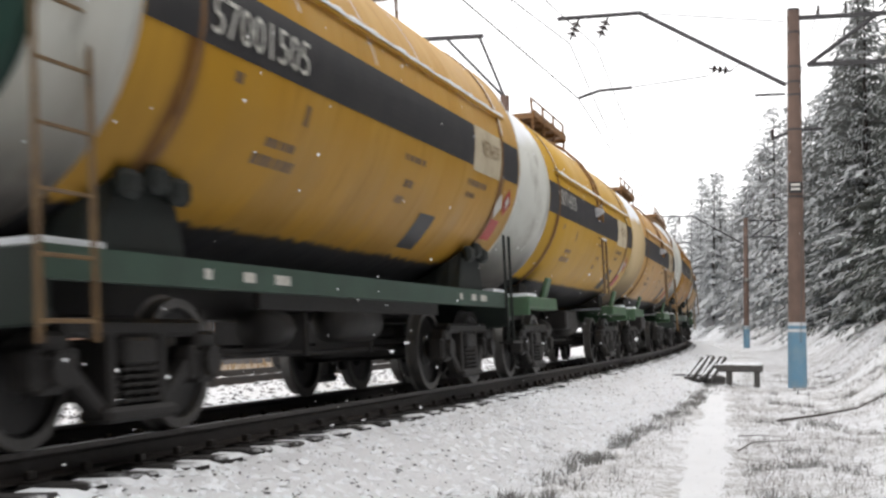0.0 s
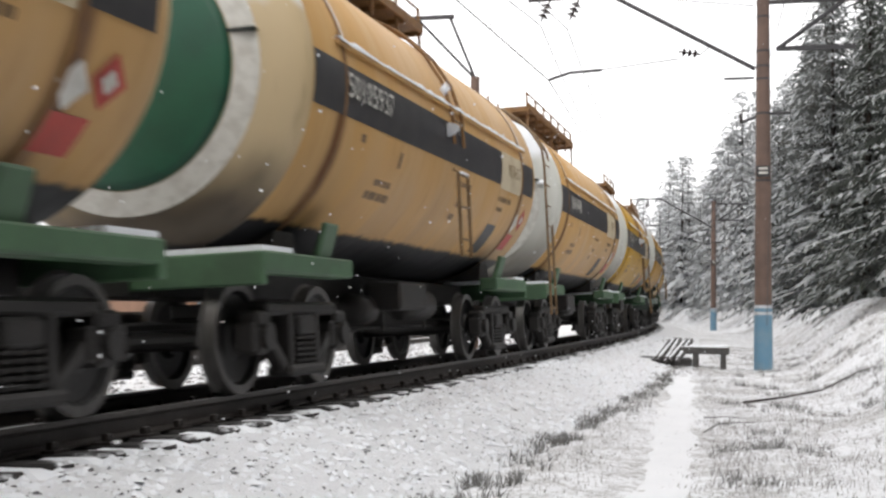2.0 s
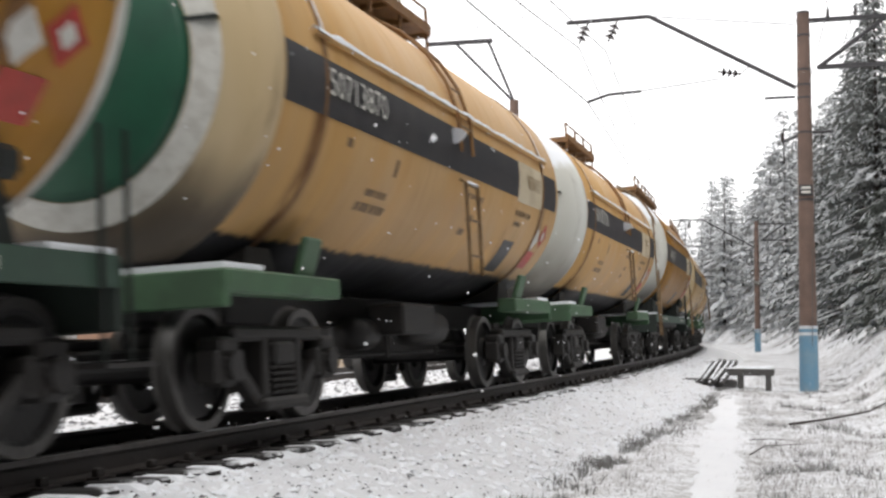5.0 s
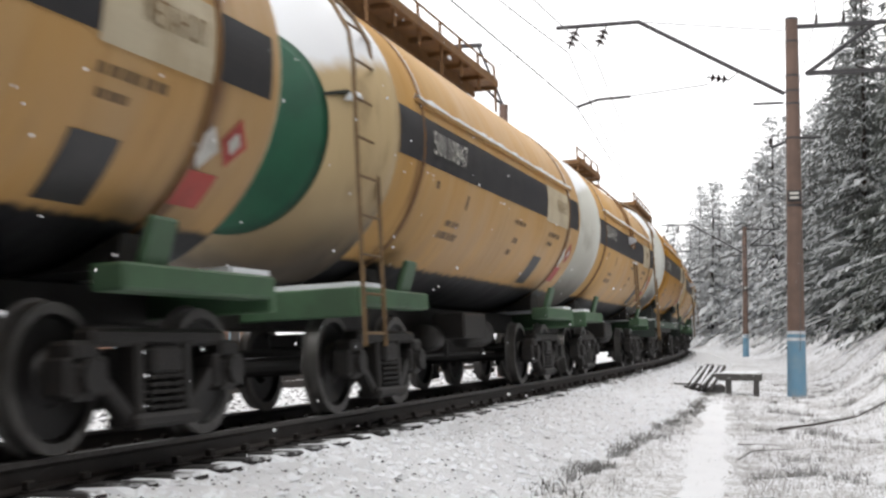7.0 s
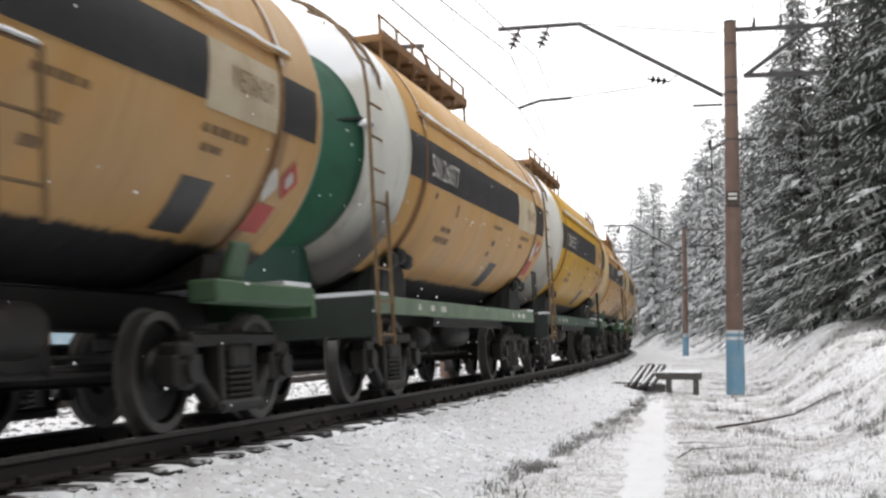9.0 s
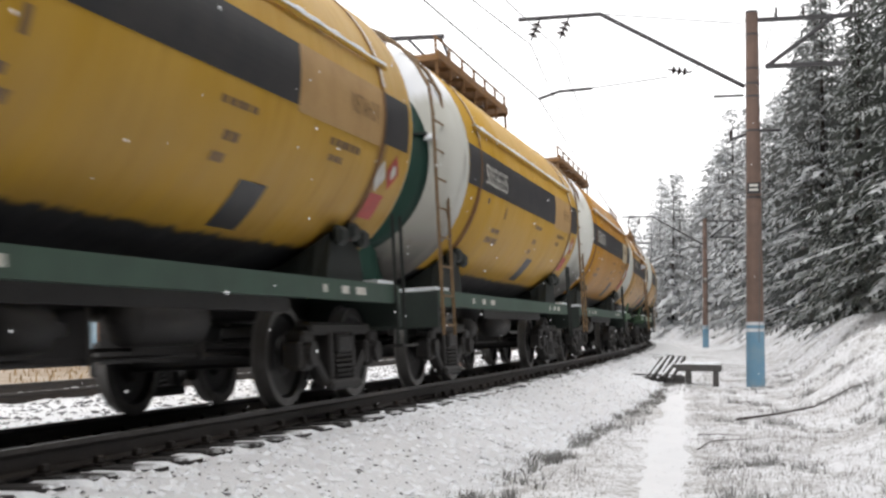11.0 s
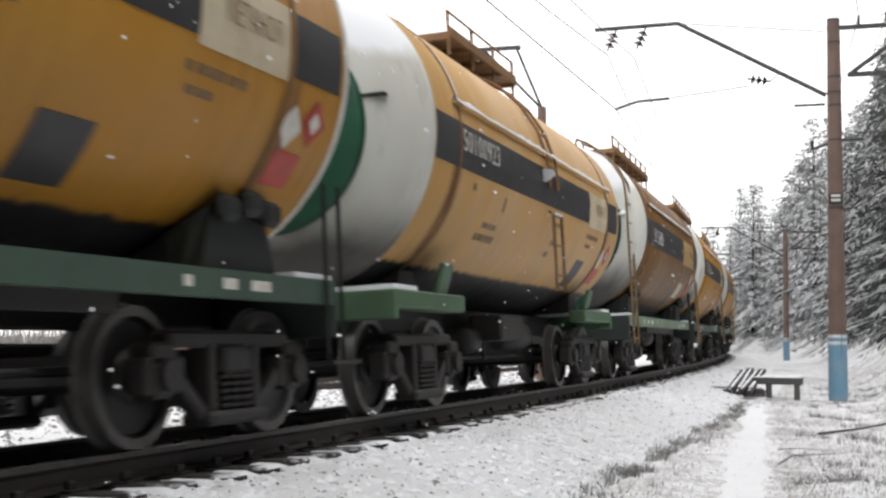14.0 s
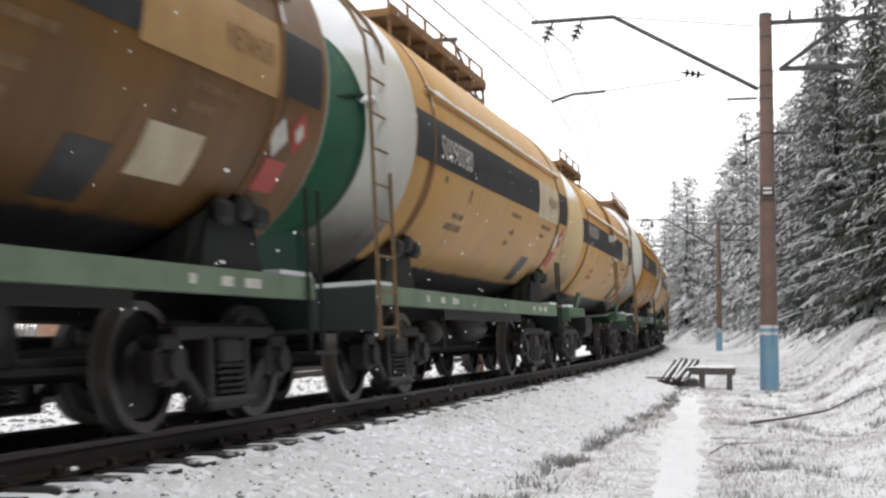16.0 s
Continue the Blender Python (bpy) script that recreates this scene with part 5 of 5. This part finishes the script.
def fallen(name, pts, r0, label):
    bm = bmesh.new()
    n = len(pts) - 1
    for i in range(n):
        a, b = [Vector((*plan(s, la), ground_z(s, la) + h)) for s, la, h in pts[i:i + 2]]
        add_rod(bm, a, b, r0 * (1 - i / (n + 1)), 6, r0 * (1 - (i + 1) / (n + 1)))
    tagged(part(name, bm, bark, None, label), category="branch", group="fallen branches")


fallen("fallen_branch", [(14.1, 3.9, 0.05), (14.7, 4.45, 0.09), (15.3, 5.0, 0.10), (15.9, 5.55, 0.08), (16.2, 5.9, 0.05)], 0.020, "long thin bare branch fallen on the snowy bank")
fallen("fallen_branch", [(9.7, 3.62, 0.03), (10.1, 3.75, 0.07), (10.4, 3.95, 0.06), (10.9, 4.3, 0.04)], 0.008, "crooked dark twig beside the footpath")
fallen("fallen_branch", [(11.6, 3.5, 0.02), (11.8, 3.75, 0.05), (11.7, 4.0, 0.03)], 0.007, "short dark twig lying on the snow")


# ---- beyond the second track: dead grass and a small house ----
fv, ff = grid_sheet(steps(-4, 130, 2.0), steps(-52, -10.4, 1.6), lambda q, la: ground_z(q, la) + 0.05 - 0.12 * smooth01(-11.6, -10.4, la))
field_me = bpy.data.meshes.new("field")
field_me.from_pydata(fv, [], ff)
field_me.shade_smooth()
tagged(attach("field", field_me, field_mat, None, "ochre dead grass with patches of thin snow"), category="field", kind="structure")


def beyond(r):
    return r.uniform(2, 100), r.uniform(-40, -10.6)


def far_edge(r):
    return r.uniform(2, 125), r.uniform(-52, -46)


blades("dead_grass", 9000, beyond, 0.30, 0.03, ochre_grass, "ochre dead grass beyond the second track", "grass", 9, 0.8)
blades("grey_brush", 2600, far_edge, 1.5, 0.05, heather, "low grey leafless brush at the edge of the field", "brush", 10, 0.5, splits=2)


def build_house():
    w = holder("trackside_house", "low pink-plastered house with pale blue joinery and snowy roof", "house", m=upright(42.0, -19.6, -0.75))
    part("wall", box(-4.0, 4.0, -2.5, 2.5, -0.3, 2.6), hut_wall, w, "faded pink plaster wall")
    part("plinth", box(-4.05, 4.05, -2.55, 2.55, -0.35, 0.25), stone_mat, w)
    bm = bmesh.new()
    q = [bm.verts.new(p) for p in ((-4.3, -2.9, 2.55), (4.3, -2.9, 2.55), (4.3, 2.9, 2.55), (-4.3, 2.9, 2.55), (-4.3, 0, 4.0), (4.3, 0, 4.0))]
    for f in ((0, 1, 5, 4), (2, 3, 4, 5), (0, 4, 3), (1, 2, 5), (3, 2, 1, 0)):
        bm.faces.new([q[i] for i in f])
    part("roof", bm, roof_grey, w, "snow-dusted grey roof")
    for x in (-2.4, 0.2, 2.6):
        win = part("window", box(x - 0.5, x + 0.5, -2.56, -2.50, 0.5, 1.75), hut_blue, w, "pale blue window frame")
        part("pane", box(x - 0.4, x + 0.4, -2.575, -2.562, 0.6, 1.65), black_paint, win)
    part("door", box(-4.06, -4.0, -0.5, 0.5, 0.0, 2.0), hut_blue, w, "pale blue plank door")
    return w


build_house()


# ---- falling snow ----
def flakes(name, count, seed, spot, label):
    r = random.Random(seed)
    v, f = [], []
    for _ in range(count):
        x, y, z = spot(r)
        q = r.uniform(0.0045, 0.0095)
        i = len(v)
        v.extend(((x + q, y, z), (x - q, y, z), (x, y + q, z), (x, y - q, z), (x, y, z + q), (x, y, z - q)))
        for a, b in ((0, 2), (2, 1), (1, 3), (3, 0)):
            f.append((i + a, i + b, i + 4))
            f.append((i + b, i + a, i + 5))
    me = bpy.data.meshes.new(name)
    me.from_pydata(v, [], f)
    return tagged(attach(name, me, flake_mat, None, label), category="snowflakes", kind="stuff")


SNOWFALL = flakes("snowfall", 7000, 15, lambda r: (r.uniform(-16, 14), r.uniform(-14, 26), r.uniform(-1, 30)), "small white snowflakes drifting down on the wind")


def beside_train(r):
    x, y = plan(7.0, r.uniform(0.95, 3.2))
    u = r.uniform(-130, 40)
    a = radians(heading(7.0))
    return x + u * math.cos(a), y + u * math.sin(a), r.uniform(-0.1, 9.0)


SNOWDRIFT = flakes("snow_drift", 5200, 16, beside_train, "white snowflakes dragged along in the draught of the train")


# ---- what moves ----
def motions():
    ticks = [CLIP * i / 20 for i in range(21)]
    for k, w in WAGONS.items():
        walk(w, [(t, on_track(wagon_s(k, t))) for t in ticks])
    walk(SNOWFALL, [(0.0, pose(0, 0, 0)), (CLIP, pose(-6.0, 15.0, -24.0))])
    a = radians(heading(7.0))
    walk(SNOWDRIFT, [(0.0, pose(0, 0, 0)), (CLIP, pose(110 * math.cos(a), 110 * math.sin(a), -4.0))])
    # the wheels roll without slipping: one turning wheelset of each end is keyed, and all others share its action
    turns = []
    for i in range(int(CLIP * FPS) + 1):
        t = i / FPS
        turns.append((t, -math.degrees((wagon_s(0, t) - wagon_s(0, 0)) / WR)))
    for dx, obs in WHEELSETS.items():
        first = obs[0]
        walk(first, [(t, Matrix.Translation((dx, 0, WR)) @ Matrix.Rotation(-radians(a), 4, "Y")) for t, a in turns])
        act, slot = first.animation_data.action, first.animation_data.action_slot
        for ob in obs[1:]:
            ob.rotation_mode = "QUATERNION"
            ob.animation_data_create()
            ob.animation_data.action = act
            ob.animation_data.action_slot = slot


motions()
